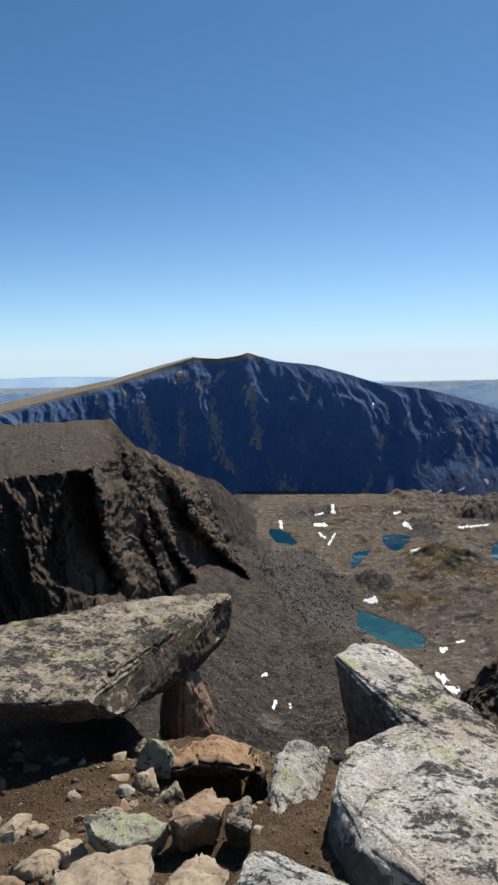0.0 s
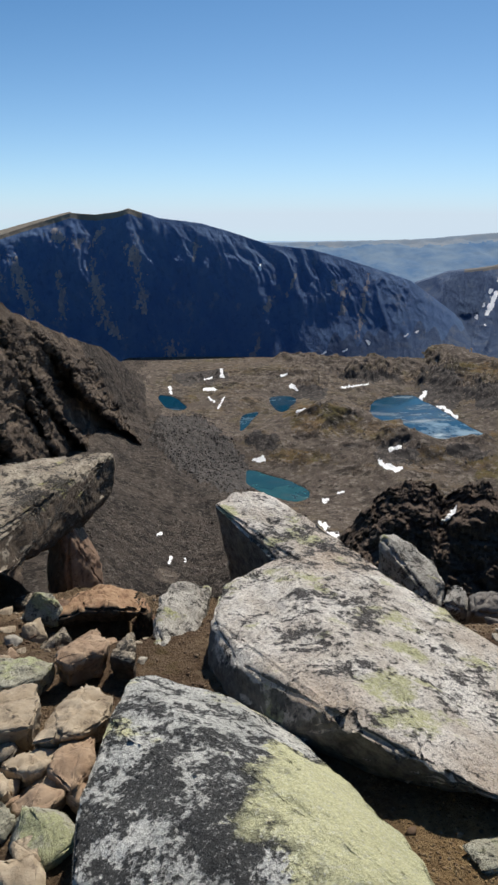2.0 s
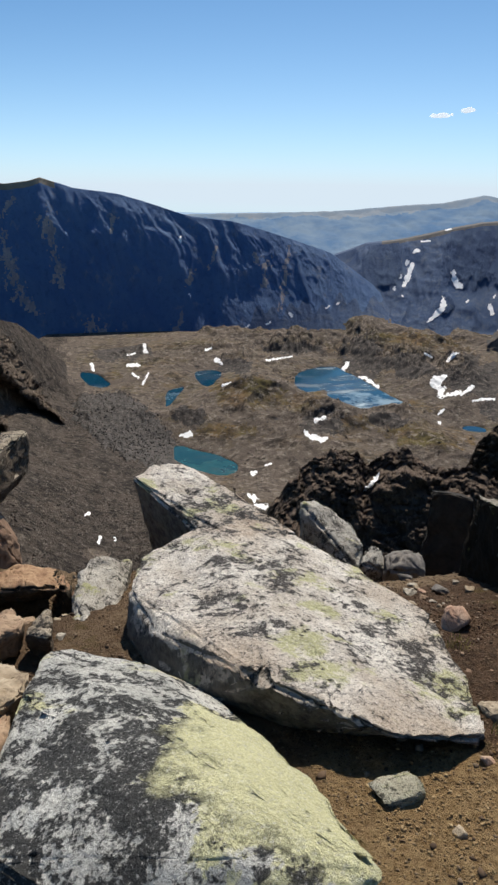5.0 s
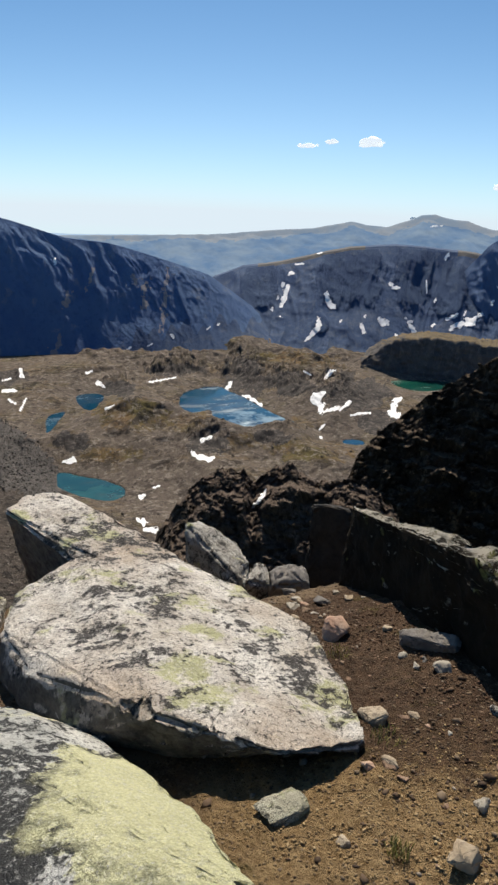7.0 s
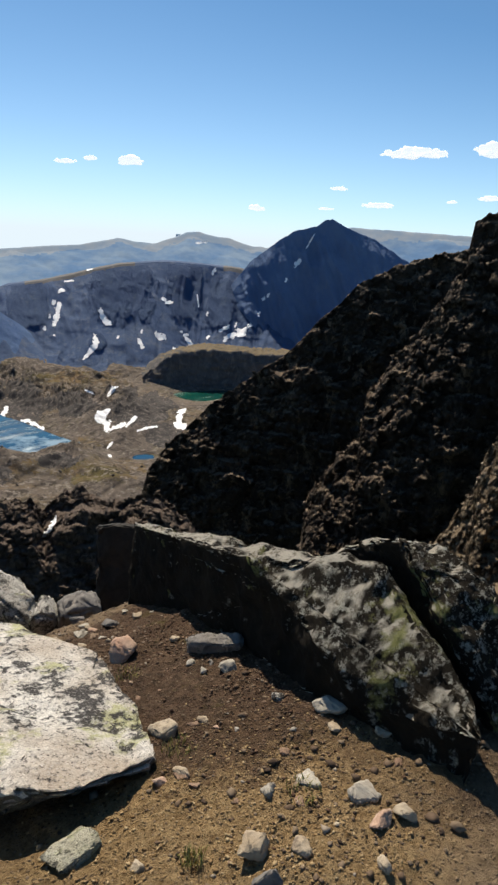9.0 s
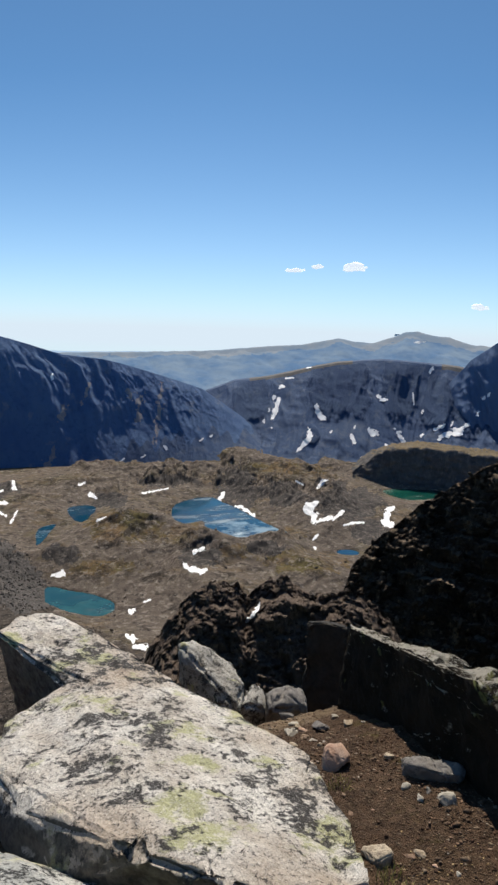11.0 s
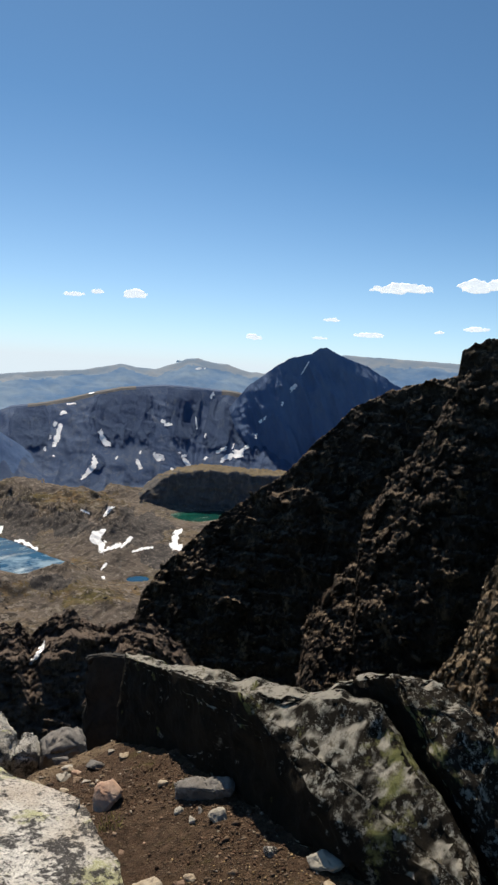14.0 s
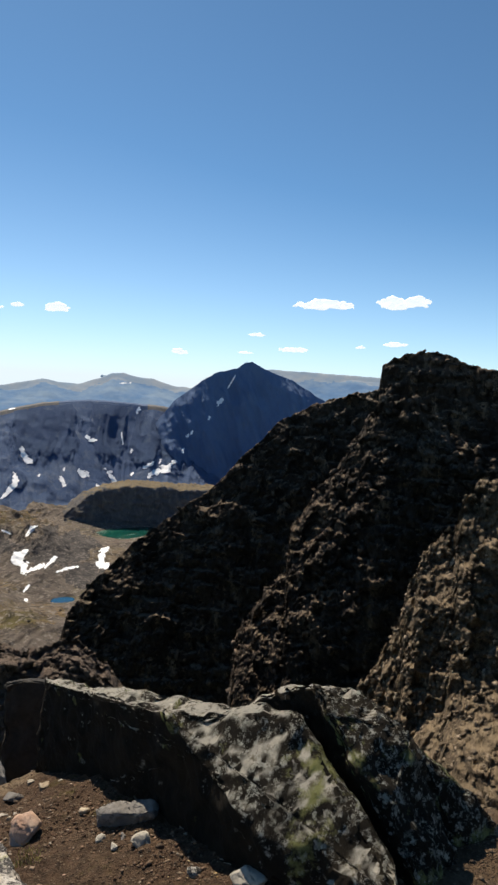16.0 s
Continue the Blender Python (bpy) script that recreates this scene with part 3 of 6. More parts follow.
                for nb in ((i + 1, j), (i - 1, j), (i, j + 1), (i, j - 1)):
                    if nb in left_over:
                        left_over.remove(nb)
                        todo.append(nb)
            best = piece if len(piece) > len(best) else best
        if len(best) < 3:
            return None
        mask[:] = False
        mask[tuple(np.array(best).T)] = True
        out, rad = r * 0.9991, np.radians(a)
        v = np.stack((out * np.sin(rad), out * np.cos(rad), out * np.tan(np.radians(e)) + EYE_Z), 2).reshape(-1, 3)
        f = grid_faces(*a.shape, mask)
        used, back = np.unique(f, return_inverse=True)
        return mesh_from("snow_patch", v[used], back.reshape(f.shape), M_SNOW)


def near_streak(a, e, streaks, seed):
    """True where a bearing and dip lie on one of the ragged streaks (bearing, dip, half width) to (bearing, dip, half width)."""
    flat = np.stack((a.ravel() * 4.0, e.ravel() * 2.2, 0 * a.ravel()), 1)
    ragged = fbm(flat, 5, seed, 0.65).reshape(a.shape)
    out = np.zeros(a.shape, bool)
    for a0, e0, w0, a1, e1, w1 in streaks:
        t = np.clip(((a - a0) * (a1 - a0) + (e - e0) * (e1 - e0)) / ((a1 - a0) ** 2 + (e1 - e0) ** 2), 0, 1)
        w = w0 + (w1 - w0) * t
        out |= np.hypot(a - a0 - t * (a1 - a0), e - e0 - t * (e1 - e0)) < w * (0.6 + 2.4 * ragged)
    return out


def block_shapes(count, seed):
    """Angular rock shapes about one metre across, as vertices and triangles."""
    shapes, pick = [], random.Random(seed)
    for _ in range(count):
        bm = bmesh.new()
        lean = [pick.uniform(-0.35, 0.35) for _ in range(3)]
        for bx in (-1, 1):
            for by in (-1, 1):
                for bz in (-1, 1):
                    x, y, z = (b * pick.uniform(0.5, 1.0) for b in (bx, by, bz))
                    bm.verts.new((0.5 * (x + lean[0] * z), 0.5 * (y + lean[1] * z), 0.5 * (z + lean[2] * x)))
        bmesh.ops.convex_hull(bm, input=bm.verts)
        bmesh.ops.delete(bm, geom=[v for v in bm.verts if not v.link_faces], context="VERTS")
        bm.verts.index_update()
        shapes.append((np.array([v.co[:] for v in bm.verts]), np.array([[v.index for v in f.verts] for f in bm.faces])))
        bm.free()
    return shapes


BLOCKS = block_shapes(14, 77)


def strew(name, sheet, count, small, large, material, label, seed, az=None, u=None, shape=(1.0, 0.8, 0.7), sink=0.15, clump=0.0, power=2.2, only=None):
    """Loose angular blocks over a sheet of country, joined into one object."""
    rs = np.random.RandomState(seed)
    az, u = az or (sheet.az[0], sheet.az[-1]), u or (0, sheet.u[-1])
    fi = np.interp(rs.uniform(*az, count), sheet.az, np.arange(sheet.na))
    fu = np.interp(rs.uniform(*u, count), sheet.u, np.arange(sheet.nu))
    if clump:
        keep = fbm(np.stack((fi * 0.02, fu * 0.03, 0 * fi + seed), 1), 4, seed) + rs.uniform(-0.35, 0.35, count) > clump
        fi, fu = fi[keep], fu[keep]
    place = sheet.at(fi, fu)
    if only:
        keep = only(np.degrees(np.arctan2(place[:, 0], place[:, 1])), np.degrees(np.arctan2(place[:, 2] - EYE_Z, np.hypot(place[:, 0], place[:, 1]))))
        fi, place = fi[keep], place[keep]
    size = small + (large - small) * rs.rand(len(fi)) ** power
    verts, faces, base = [], [], 0
    for k, (p, s) in enumerate(zip(place, size)):
        v, f = BLOCKS[k % len(BLOCKS)]
        turn = np.array(Euler((rs.uniform(-1.3, 1.3), rs.uniform(-1.3, 1.3), rs.uniform(0, 6.28))).to_matrix())
        verts.append((v * np.array(shape) * s * rs.uniform(0.5, 1.4, 3)) @ turn.T + p + np.array((0, 0, sink * s)))
        faces.append(f + base)
        base += len(v)
    return tagged(mesh_from(name, np.concatenate(verts), np.concatenate(faces), material, None, False), label, "rocks", kind="stuff")


def inside_distance(xy, ring):
    """Signed distance of points to a closed ring: negative inside."""
    d = np.full(len(xy), 1e9)
    inside = np.zeros(len(xy), bool)
    n = len(ring)
    for i in range(n):
        a, b = ring[i], ring[(i + 1) % n]
        ab = b - a
        t = np.clip(((xy - a) @ ab) / (ab @ ab), 0, 1)
        d = np.minimum(d, np.linalg.norm(xy - a - t[:, None] * ab, axis=1))
        if b[1] != a[1]:
            crosses = ((a[1] > xy[:, 1]) != (b[1] > xy[:, 1])) & (xy[:, 0] < (b[0] - a[0]) * (xy[:, 1] - a[1]) / (b[1] - a[1]) + a[0])
            inside ^= crosses
    return np.where(inside, -d, d)


def rounded_ring(points, per=6, rough=0.0, seed=0):
    """A closed Catmull-Rom curve through a few plan points, with a frayed edge."""
    p = np.array(points, float)
    out = []
    for i in range(len(p)):
        a, b, c, d = p[i - 1], p[i], p[(i + 1) % len(p)], p[(i + 2) % len(p)]
        for t in np.linspace(0, 1, per, endpoint=False):
            out.append(0.5 * (2 * b + (c - a) * t + (2 * a - 5 * b + 4 * c - d) * t * t + (3 * b - a - 3 * c + d) * t ** 3))
    out = np.array(out)
    if rough:
        q = np.column_stack((out / (rough * 6), np.full(len(out), seed)))
        out = out + rough * np.column_stack((fbm(q, 3, seed), fbm(q, 3, seed + 9)))
    return out


# ---- the valley with its lakes ----
LAKE_Z = -450.0 + EYE_Z
LAKES = [
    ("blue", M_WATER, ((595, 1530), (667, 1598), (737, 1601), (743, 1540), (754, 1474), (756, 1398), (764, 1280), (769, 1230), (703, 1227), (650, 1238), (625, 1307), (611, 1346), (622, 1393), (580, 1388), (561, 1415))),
    ("teal", M_TEAL, ((197, 1117), (235, 1088), (280, 1031), (291, 995), (268, 968), (235, 975), (189, 1043))),
    ("blue", M_WATER, ((351, 1628), (396, 1642), (417, 1610), (392, 1545), (351, 1491), (339, 1548))),
    ("blue", M_WATER, ((52, 1683), (89, 1672), (120, 1574), (96, 1535), (63, 1585))),
    ("green", M_GREEN, ((1267, 1490), (1353, 1471), (1426, 1421), (1384, 1354), (1274, 1361), (1243, 1411))),
    ("blue", M_WATER, ((806, 1085), (840, 1064), (829, 1040), (797, 1057))),
    ("blue", M_WATER, ((244, 1467), (287, 1497), (258, 1417), (223, 1356))),
]
rings = [rounded_ring(pts, 6, 7.0, i) for i, (_, _, pts) in enumerate(LAKES)]

VALLEY = (
    (-30, (300, -43), (400, -37), (430, -31), (540, -26), (680, -20), (860, -16.5), (1100, -14), (1500, -13)),
    (-5, (300, -45), (400, -37), (500, -31), (640, -26), (860, -21), (1100, -17.5), (1400, -15.0), (1800, -14)),
    (0, (300, -45), (420, -37), (550, -31), (720, -26), (1070, -20.3), (1290, -17), (1500, -13.3), (2250, -13.2)),
    (1.3, (300, -45), (425, -37), (565, -31), (750, -26), (1090, -20.1), (1350, -17.4), (1590, -15.2), (2250, -13.4)),
    (2.2, (300, -45), (428, -37), (575, -31), (770, -26), (1090, -20), (1420, -17.0), (1800, -14.2), (2250, -13.4)),
    (3.2, (300, -45), (430, -37), (580, -31), (780, -26), (1130, -20), (1500, -16.4), (1850, -13.9), (2250, -13.2)),
    (6, (300, -44), (440, -37), (600, -31), (830, -26), (1170, -20), (1560, -15.9), (1900, -13.4), (2250, -12.6)),
    (10, (300, -43), (440, -37), (610, -31), (850, -26), (1170, -20), (1600, -15.4), (1980, -12.9), (2300, -12.1)),
    (14, (300, -43), (450, -37), (645, -31.2), (900, -26.3), (1250, -19.7), (1650, -15.2), (2250, -11.3), (2900, -9)),
    (82, (300, -43), (450, -37), (640, -31.2), (900, -26.4), (1250, -19.7), (1650, -15.2), (2250, -11.2), (2900, -8.6)),
)
valley = Relief([(az, prof) for az, *prof in VALLEY], 740, (12, 42, 58, 78, 86, 86, 20), dense=(-7, 47))
q = valley.flat()
far = smoothstep(700, 1500, np.hypot(q[:, 0], q[:, 1]))
bearing = np.degrees(np.arctan2(q[:, 0], q[:, 1]))
floor_part = smoothstep(3, 13, bearing)
plan = q * np.array((1, 1, 0))
warped = plan + 40 * np.stack((fbm(plan / 120, 3, 33), fbm(plan / 120, 3, 34), 0 * bearing), 1)
hills = 30 * fbm(plan / 330, 3, 31) + 17 * fbm(warped / 115, 4, 41, 0.45, True) + 5.0 * fbm(warped / np.array((38, 30, 30)), 4, 43, 0.6, True) + 1.1 * fbm(plan / 9, 3, 45, 0.6, True)
scarps = fbm(warped / np.array((210, 120, 120)), 4, 46, 0.5)
hills += 6 * smoothstep(0.0, 0.1, scarps) + 6 * smoothstep(0.22, 0.3, scarps)
KNOBS = ((27.2, -13.6, 1.5, 1.5), (31.2, -13.8, 1.8, 0.9), (37.3, -14.3, 2.4, 1.2), (39.6, -16.5, 1.3, 0.8), (24.0, -19.4, 1.4, 0.8), (11.5, -19.0, 1.3, 0.7), (15.6, -14.6, 1.4, 0.5), (30.0, -18.6, 1.4, 0.5), (20.5, -13.0, 2.0, 0.5), (5.4, -13.0, 2.0, 0.7))


def knob_at(a, e):
    ragged = fbm(np.stack((a.ravel() * 1.5, e.ravel() * 2.0, 0 * a.ravel()), 1), 5, 51, 0.65).reshape(a.shape)
    return np.max([1 - ((a - a0) / wa) ** 2 - ((e - e0) / we) ** 2 for a0, e0, wa, we in [(k[0], k[1], 1.35 * k[2], 1.35 * k[3]) for k in KNOBS]], axis=0) + 1.1 * ragged


slant_down = np.degrees(np.arctan2(q[:, 2] - EYE_Z, np.hypot(q[:, 0], q[:, 1])))
knobby = smoothstep(-0.2, 0.8, knob_at(bearing, slant_down))
hills += knobby * (8 + 9 * fbm(plan / 30, 4, 48, 0.6, True)) * (1 + 1.1 * smoothstep(-16, -14.8, slant_down))
hills *= (1 - 0.75 * smoothstep(34, 39, bearing) * smoothstep(1100, 1400, np.hypot(q[:, 0], q[:, 1])))
hills *= (0.35 + 0.65 * far) * (0.3 + 0.7 * floor_part)
BOULDER_RING = np.array(((1.6, -16.6), (5.8, -16.8), (8.4, -18.7), (10.3, -21.3), (10.9, -23.3), (8.0, -23.7), (3.2, -21.4), (0.6, -18.5)))


def boulder_at(a, e):
    """How deep a bearing and dip lie inside the boulder field, in ragged degrees."""
    ragged = fbm(np.stack((a.ravel() * 2.0, e.ravel() * 2.6, 0 * a.ravel()), 1), 5, 52, 0.65).reshape(a.shape)
    return -inside_distance(np.stack((a.ravel(), e.ravel()), 1), BOULDER_RING).reshape(a.shape) + 0.7 * ragged


boulder_field = smoothstep(-0.2, 0.9, boulder_at(bearing, slant_down))
hills += boulder_field * (9 + 7 * fbm(plan / 16, 4, 47, 0.65, True))
knoll = 38 * np.exp(-(((q[:, 0] - 470) / 120) ** 2 + ((q[:, 1] - 1370) / 130) ** 2))
knoll += 26 * np.exp(-(((q[:, 0] - 640) / 130) ** 2 + ((q[:, 1] - 1130) / 60) ** 2))
near_lake = np.full(len(q), 1e9)
for ring in rings:
    near_lake = np.minimum(near_lake, inside_distance(q[:, :2], ring))
away = smoothstep(4, 170, near_lake)
shore = np.where(near_lake < 0, -4.0, 1.0 + 0.10 * np.clip(near_lake, 0, 60))
q[:, 2] = (q[:, 2] + hills + (knoll + 14) * floor_part) * away + (LAKE_Z + shore) * (1 - away)
q[:, 2] = np.maximum(q[:, 2], np.where(near_lake > 3, LAKE_Z + 0.8 + 1.5 * smoothstep(0, 60, near_lake), -1e9))
valley.p = q.reshape(valley.p.shape)
fa, fe, fu = valley.faces_at()
fray = fbm(np.stack((fa.ravel() * 1.6, fe.ravel() * 2.4, 0 * fa.ravel()), 1), 6, 53, 0.68).reshape(fa.shape)
talus_part = fa + 2.2 * fray < np.interp(-fe, (12, 15.4, 17, 23.5, 25, 28, 45), (0.5, 0.5, 3.0, 10.5, 13, 20, 30))
strew("talus_blocks", valley, 9000, 0.6, 3.4, T_ROCKS, "fallen grey rock blocks strewn over the talus", 413, (-6, 14), (1.0, 5.0), (1.0, 0.8, 0.7), 0.1, -0.1, 3.5)
strew("boulder_field", valley, 9000, 0.7, 4.2, B_ROCKS, "field of large dark boulders on the talus", 415, (1.0, 11.0), (3.3, 5.0), (1.0, 0.8, 0.7), 0.15, -0.1, 2.4, lambda a, e: boulder_at(a, e) > -0.1)
strew("valley_rocks", valley, 5000, 1.2, 6.0, T_ROCKS, "pale and dark rocks strewn over the valley floor", 417, (5, 44), (2.2, 6.2), (1.2, 1.0, 0.5), 0.05, 0.05, 3.5)
MEADOWS = ((16.6, -16.9, 3.6, 1.5), (14.6, -20.3, 3.2, 0.7), (31.8, -11.5, 4.2, 0.5), (33.5, -19.6, 4.2, 1.1), (21.7, -17.8, 2.2, 0.8), (32.9, -17.2, 1.8, 0.5), (4.6, -15.2, 1.1, 0.4), (2.0, -30.7, 1.3, 0.7), (27.0, -19.0, 2.0, 0.6), (23.0, -16.9, 1.4, 0.4))
meadow = np.max([1 - ((fa - a0) / wa) ** 2 - ((fe - e0) / we) ** 2 for a0, e0, wa, we in MEADOWS], axis=0) + 1.3 * fray > 0.1
shaded_knob = (knob_at(fa, fe) + 0.9 * fray > 0.1) & (fu < 6.2)
ground = tagged(valley.mesh("ground", M_TUNDRA, others=((M_MEADOW, meadow & ~talus_part), (M_TALUS, talus_part & ~meadow), (M_BOULDERS, boulder_at(fa, fe) > 0.1), (M_KNOB, shaded_knob))), "brown alpine valley floor of rock, talus and dry tundra", "valley", kind="structure")
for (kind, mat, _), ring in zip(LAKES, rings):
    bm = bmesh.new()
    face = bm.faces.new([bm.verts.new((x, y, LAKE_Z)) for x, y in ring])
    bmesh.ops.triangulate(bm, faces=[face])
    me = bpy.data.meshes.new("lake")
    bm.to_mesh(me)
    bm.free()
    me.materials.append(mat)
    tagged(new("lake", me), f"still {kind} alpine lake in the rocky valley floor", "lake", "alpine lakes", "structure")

# ---- the great shaded massif ----
CREST = ((-27, -4.3), (-21.2, -3.5), (-17.1, -2.6), (-11.9, -1.55), (-7.5, -0.25), (-4.8, 0.45), (-2.8, 0.3), (-1.0, 0.5), (-0.1, 0.75), (2.4, 0.02), (5.9, -0.35), (8.9, -1.15),
         (11.8, -2.0), (15.3, -2.3), (18.4, -3.1), (21.3, -3.95), (23.8, -4.7), (27, -6.8), (31, -9.5))
SHOULDER = ((-27, 0.75), (-21, 0.75), (-14, 0.5), (-8, 0.3), (-4, 0.06), (0, 0.0), (40, 0.0))


def shoulder(az):
    return float(np.interp(az, [s[0] for s in SHOULDER], [s[1] for s in SHOULDER]))


massif = Relief([(az, ((2090, -15), (2200, -11.3), (2310, -11.3 + (el + 11.3) * 0.35), (2420, -11.3 + (el + 11.3) * 0.71), (2530, el - shoulder(az)), (2850, el - (0.0 if shoulder(az) > 0.05 else 2.2)), (3100, el - 3))) for az, el in CREST],
                600, (24, 46, 46, 42, 10, 3), 0.0, 3)
q = massif.flat()
a = np.degrees(np.arctan2(q[:, 0], q[:, 1]))
up = smoothstep(-460, -150, q[:, 2])
drift = fbm(q / 260, 3, 73)
ribs = fbm(np.stack((a * 0.3 + 0.0022 * q[:, 2] + 0.5 * drift, q[:, 2] * 0.0022, q[:, 1] * 0.0006), 1), 5, 71, 0.6, True)
massif.push((28 * (ribs - 0.3) + 9 * fbm(q / np.array((60, 130, 110)), 5, 77, 0.55, True)) * (0.15 + 0.85 * up) * np.tile(np.interp(massif.u, (0, 3.6, 3.97, 6), (1, 1, 0.08, 0.06)), massif.na))
# sunlit ribs, painted pale on the shaded face, and a few scree cones
RIB_AND_SCREE_STREAKS = ((-13.2, -2.8, 0.3, -12.7, -4.9, 0.4), (-9.6, -3.2, 0.45, -8.6, -7.6, 0.5), (-6.0, -4.2, 0.3, -5.9, -7.9, 0.4), (-3.4, -3.5, 0.35, -2.7, -8.4, 0.6), (-2.7, -8.2, 0.5, -1.3, -9.8, 0.4), (0.1, -2.6, 0.7, 0.3, -3.6, 0.6),
                  (0.3, -3.6, 0.35, 0.8, -7.4, 0.4), (-6.5, -1.2, 0.5, -4.2, -2.0, 0.5), (-2.3, -0.8, 0.2, -3.6, -2.5, 0.35), (-10.8, -2.1, 0.35, -10.7, -4.9, 0.25), (11.0, -9.8, 0.1, 10.0, -12.8, 0.9), (20.2, -4.2, 0.2, 19.8, -9.4, 0.35))
STREAKS_LOW = ((18.3, -5.5, 0.4, 18.1, -7.4, 0.3), (11.9, -6.5, 0.3, 11.5, -7.5, 0.25), (2.9, -10.6, 0.5, 4.0, -12.0, 0.8), (17.3, -4.6, 0.2, 17.5, -5.6, 0.25), (5.5, -2.2, 0.25, 5.2, -3.4, 0.2), (14.0, -4.4, 0.15, 13.4, -6.2, 0.2))
fa, fe, fu = massif.faces_at()
apron = (fa > 15.0) & (fe < np.interp(fa, (15, 17.4, 20, 22.5, 26), (-11.8, -10.1, -9.4, -9.2, -8.6)) + 0.9 * np.sin(fa * 3.1) * np.sin(fa * 1.3 + 1))
loose = near_streak(fa, fe, RIB_AND_SCREE_STREAKS + STREAKS_LOW, 79) & (fu < 3.7)
tagged(massif.mesh("mountain", M_MASSIF, others=((M_SNOWMT_SCREE, apron & (fu < 3.7)), (M_LIT_RIBS_SCREE, loose), (M_SHOULDER, (fu > 3.85) & (fa < 1)))), "broad rocky mountain with a steep dark shaded face", "mountain", kind="structure")

# ---- the snow-streaked mountain and the pointed peak ----
SNOWY = ((21, -7.0), (24.3, -4.7), (26.7, -3.8), (30, -3.3), (32.9, -2.55), (35.7, -1.9), (39.5, -1.55), (42.5, -1.65), (45.9, -1.9), (49, -2.6), (54, -4), (60, -6))
snowy = Relief([(az, ((2180, -12.3), (2300, -10.7), (2480, -10.7 + (el + 10.7) * 0.34), (2680, -10.7 + (el + 10.7) * 0.7), (2840, el - 0.12), (3150, el), (3400, el - 2))) for az, el in SNOWY],
               520, (28, 44, 44, 36, 6, 3), 0.0, 9)
q = snowy.flat()
a = np.degrees(np.arctan2(q[:, 0], q[:, 1]))
ribs = fbm(np.stack((a * 0.28 + 0.25 * fbm(q / 300, 3, 93), q[:, 2] * 0.0016, q[:, 1] * 0.0004), 1), 4, 91, 0.5, True)
snowy.push((36 * (ribs - 0.3) + 8 * fbm(q / np.array((80, 150, 150)), 5, 97, 0.55, True)) * np.tile(np.interp(snowy.u, (0, 0.6, 3.5, 3.95, 6), (0.1, 0.9, 0.9, 0.08, 0.05)), snowy.na))
BUTTRESSES = ((28.2, -5.6, 1.9, 2.3), (36.0, -4.2, 3.2, 2.7), (41.2, -4.0, 1.9, 3.1), (44.5, -5.0, 1.5, 2.5), (47.5, -4.6, 1.8, 3.2), (22.5, -9.7, 1.3, 1.0), (33.7, -8.6, 0.8, 0.8))


def buttress_at(a, e):
    ragged = fbm(np.stack((a.ravel() * 1.3, e.ravel() * 0.5, 0 * a.ravel()), 1), 5, 99, 0.6).reshape(a.shape)
    return np.max([1 - ((a - a0) / wa) ** 2 - ((e - e0) / we) ** 2 for a0, e0, wa, we in BUTTRESSES], axis=0) + 0.9 * ragged


q = snowy.flat()
lump = buttress_at(np.degrees(np.arctan2(q[:, 0], q[:, 1])), np.degrees(np.arctan2(q[:, 2] - EYE_Z, np.hypot(q[:, 0], q[:, 1]))))
snowy.push_near(12 * smoothstep(-0.1, 0.5, lump) * np.tile(np.interp(snowy.u, (0, 3.5, 3.95, 6), (1, 1, 0, 0)), snowy.na))
fa, fe, fu = snowy.faces_at()
bare = (buttress_at(fa, fe) > 0.05) & (fu < 3.9)
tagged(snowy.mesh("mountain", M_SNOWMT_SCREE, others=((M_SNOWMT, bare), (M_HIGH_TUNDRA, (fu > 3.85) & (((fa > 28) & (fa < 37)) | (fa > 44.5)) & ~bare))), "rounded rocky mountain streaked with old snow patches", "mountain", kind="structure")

PEAK = ((43, -6), (45.5, -3.1), (46.8, -1.4), (47.9, -0.6), (49, 0.3), (50.3, 1.2), (52.3, 1.75), (53.0, 2.25), (53.6, 2.3), (54.2, 1.95), (54.9, 1.65), (57.4, 0.7), (59.4, -0.5), (63, -2.5), (68, -4.5), (80, -6))
peak = Relief([(az, ((2200, -11.4), (2450, -9.6), (2560, -9.6 + (el + 9.6) * 0.4), (2650, -9.6 + (el + 9.6) * 0.75), (2720, el), (3100, el - 2.0))) for az, el in PEAK],
              400, (20, 36, 42, 36, 8), 0.1, 15)
q = peak.flat()
a = np.degrees(np.arctan2(q[:, 0], q[:, 1]))
ribs = fbm(np.stack((a * 0.4 + 0.003 * q[:, 2], q[:, 2] * 0.002, q[:, 1] * 0.0004), 1), 4, 111, 0.5, True)
peak.push((55 * (ribs - 0.3) + 12 * fbm(q / np.array((70, 150, 150)), 5, 117, 0.6, True)) * np.tile(np.interp(peak.u, (0, 0.6, 3.5, 3.97, 6), (0.1, 0.9, 0.9, 0.08, 0.05)), peak.na))
tagged(peak.mesh("mountain", M_PEAK), "steep pointed rocky peak with blue haze in its colour", "mountain", kind="structure")

# a low dark bench with a grassy top beyond the green lake
BENCH = ((37.6, -11.6), (39.2, -10.2), (41, -9.4), (44, -9.2), (47, -9.3), (51, -9.5), (58, -9.6), (70, -9.5))
bench = Relief([(az, ((2010, -13.0), (2035, -12.5), (2080, el), (2330, el + 0.5), (2500, el - 1.2))) for az, el in BENCH], 300, (14, 40, 34, 10), 0.08, 21)
bench.push(11 * craggy(bench.flat(), 60, 133) + 9 * fbm(bench.flat() / np.array((26, 60, 40)), 5, 131, 0.6, True))
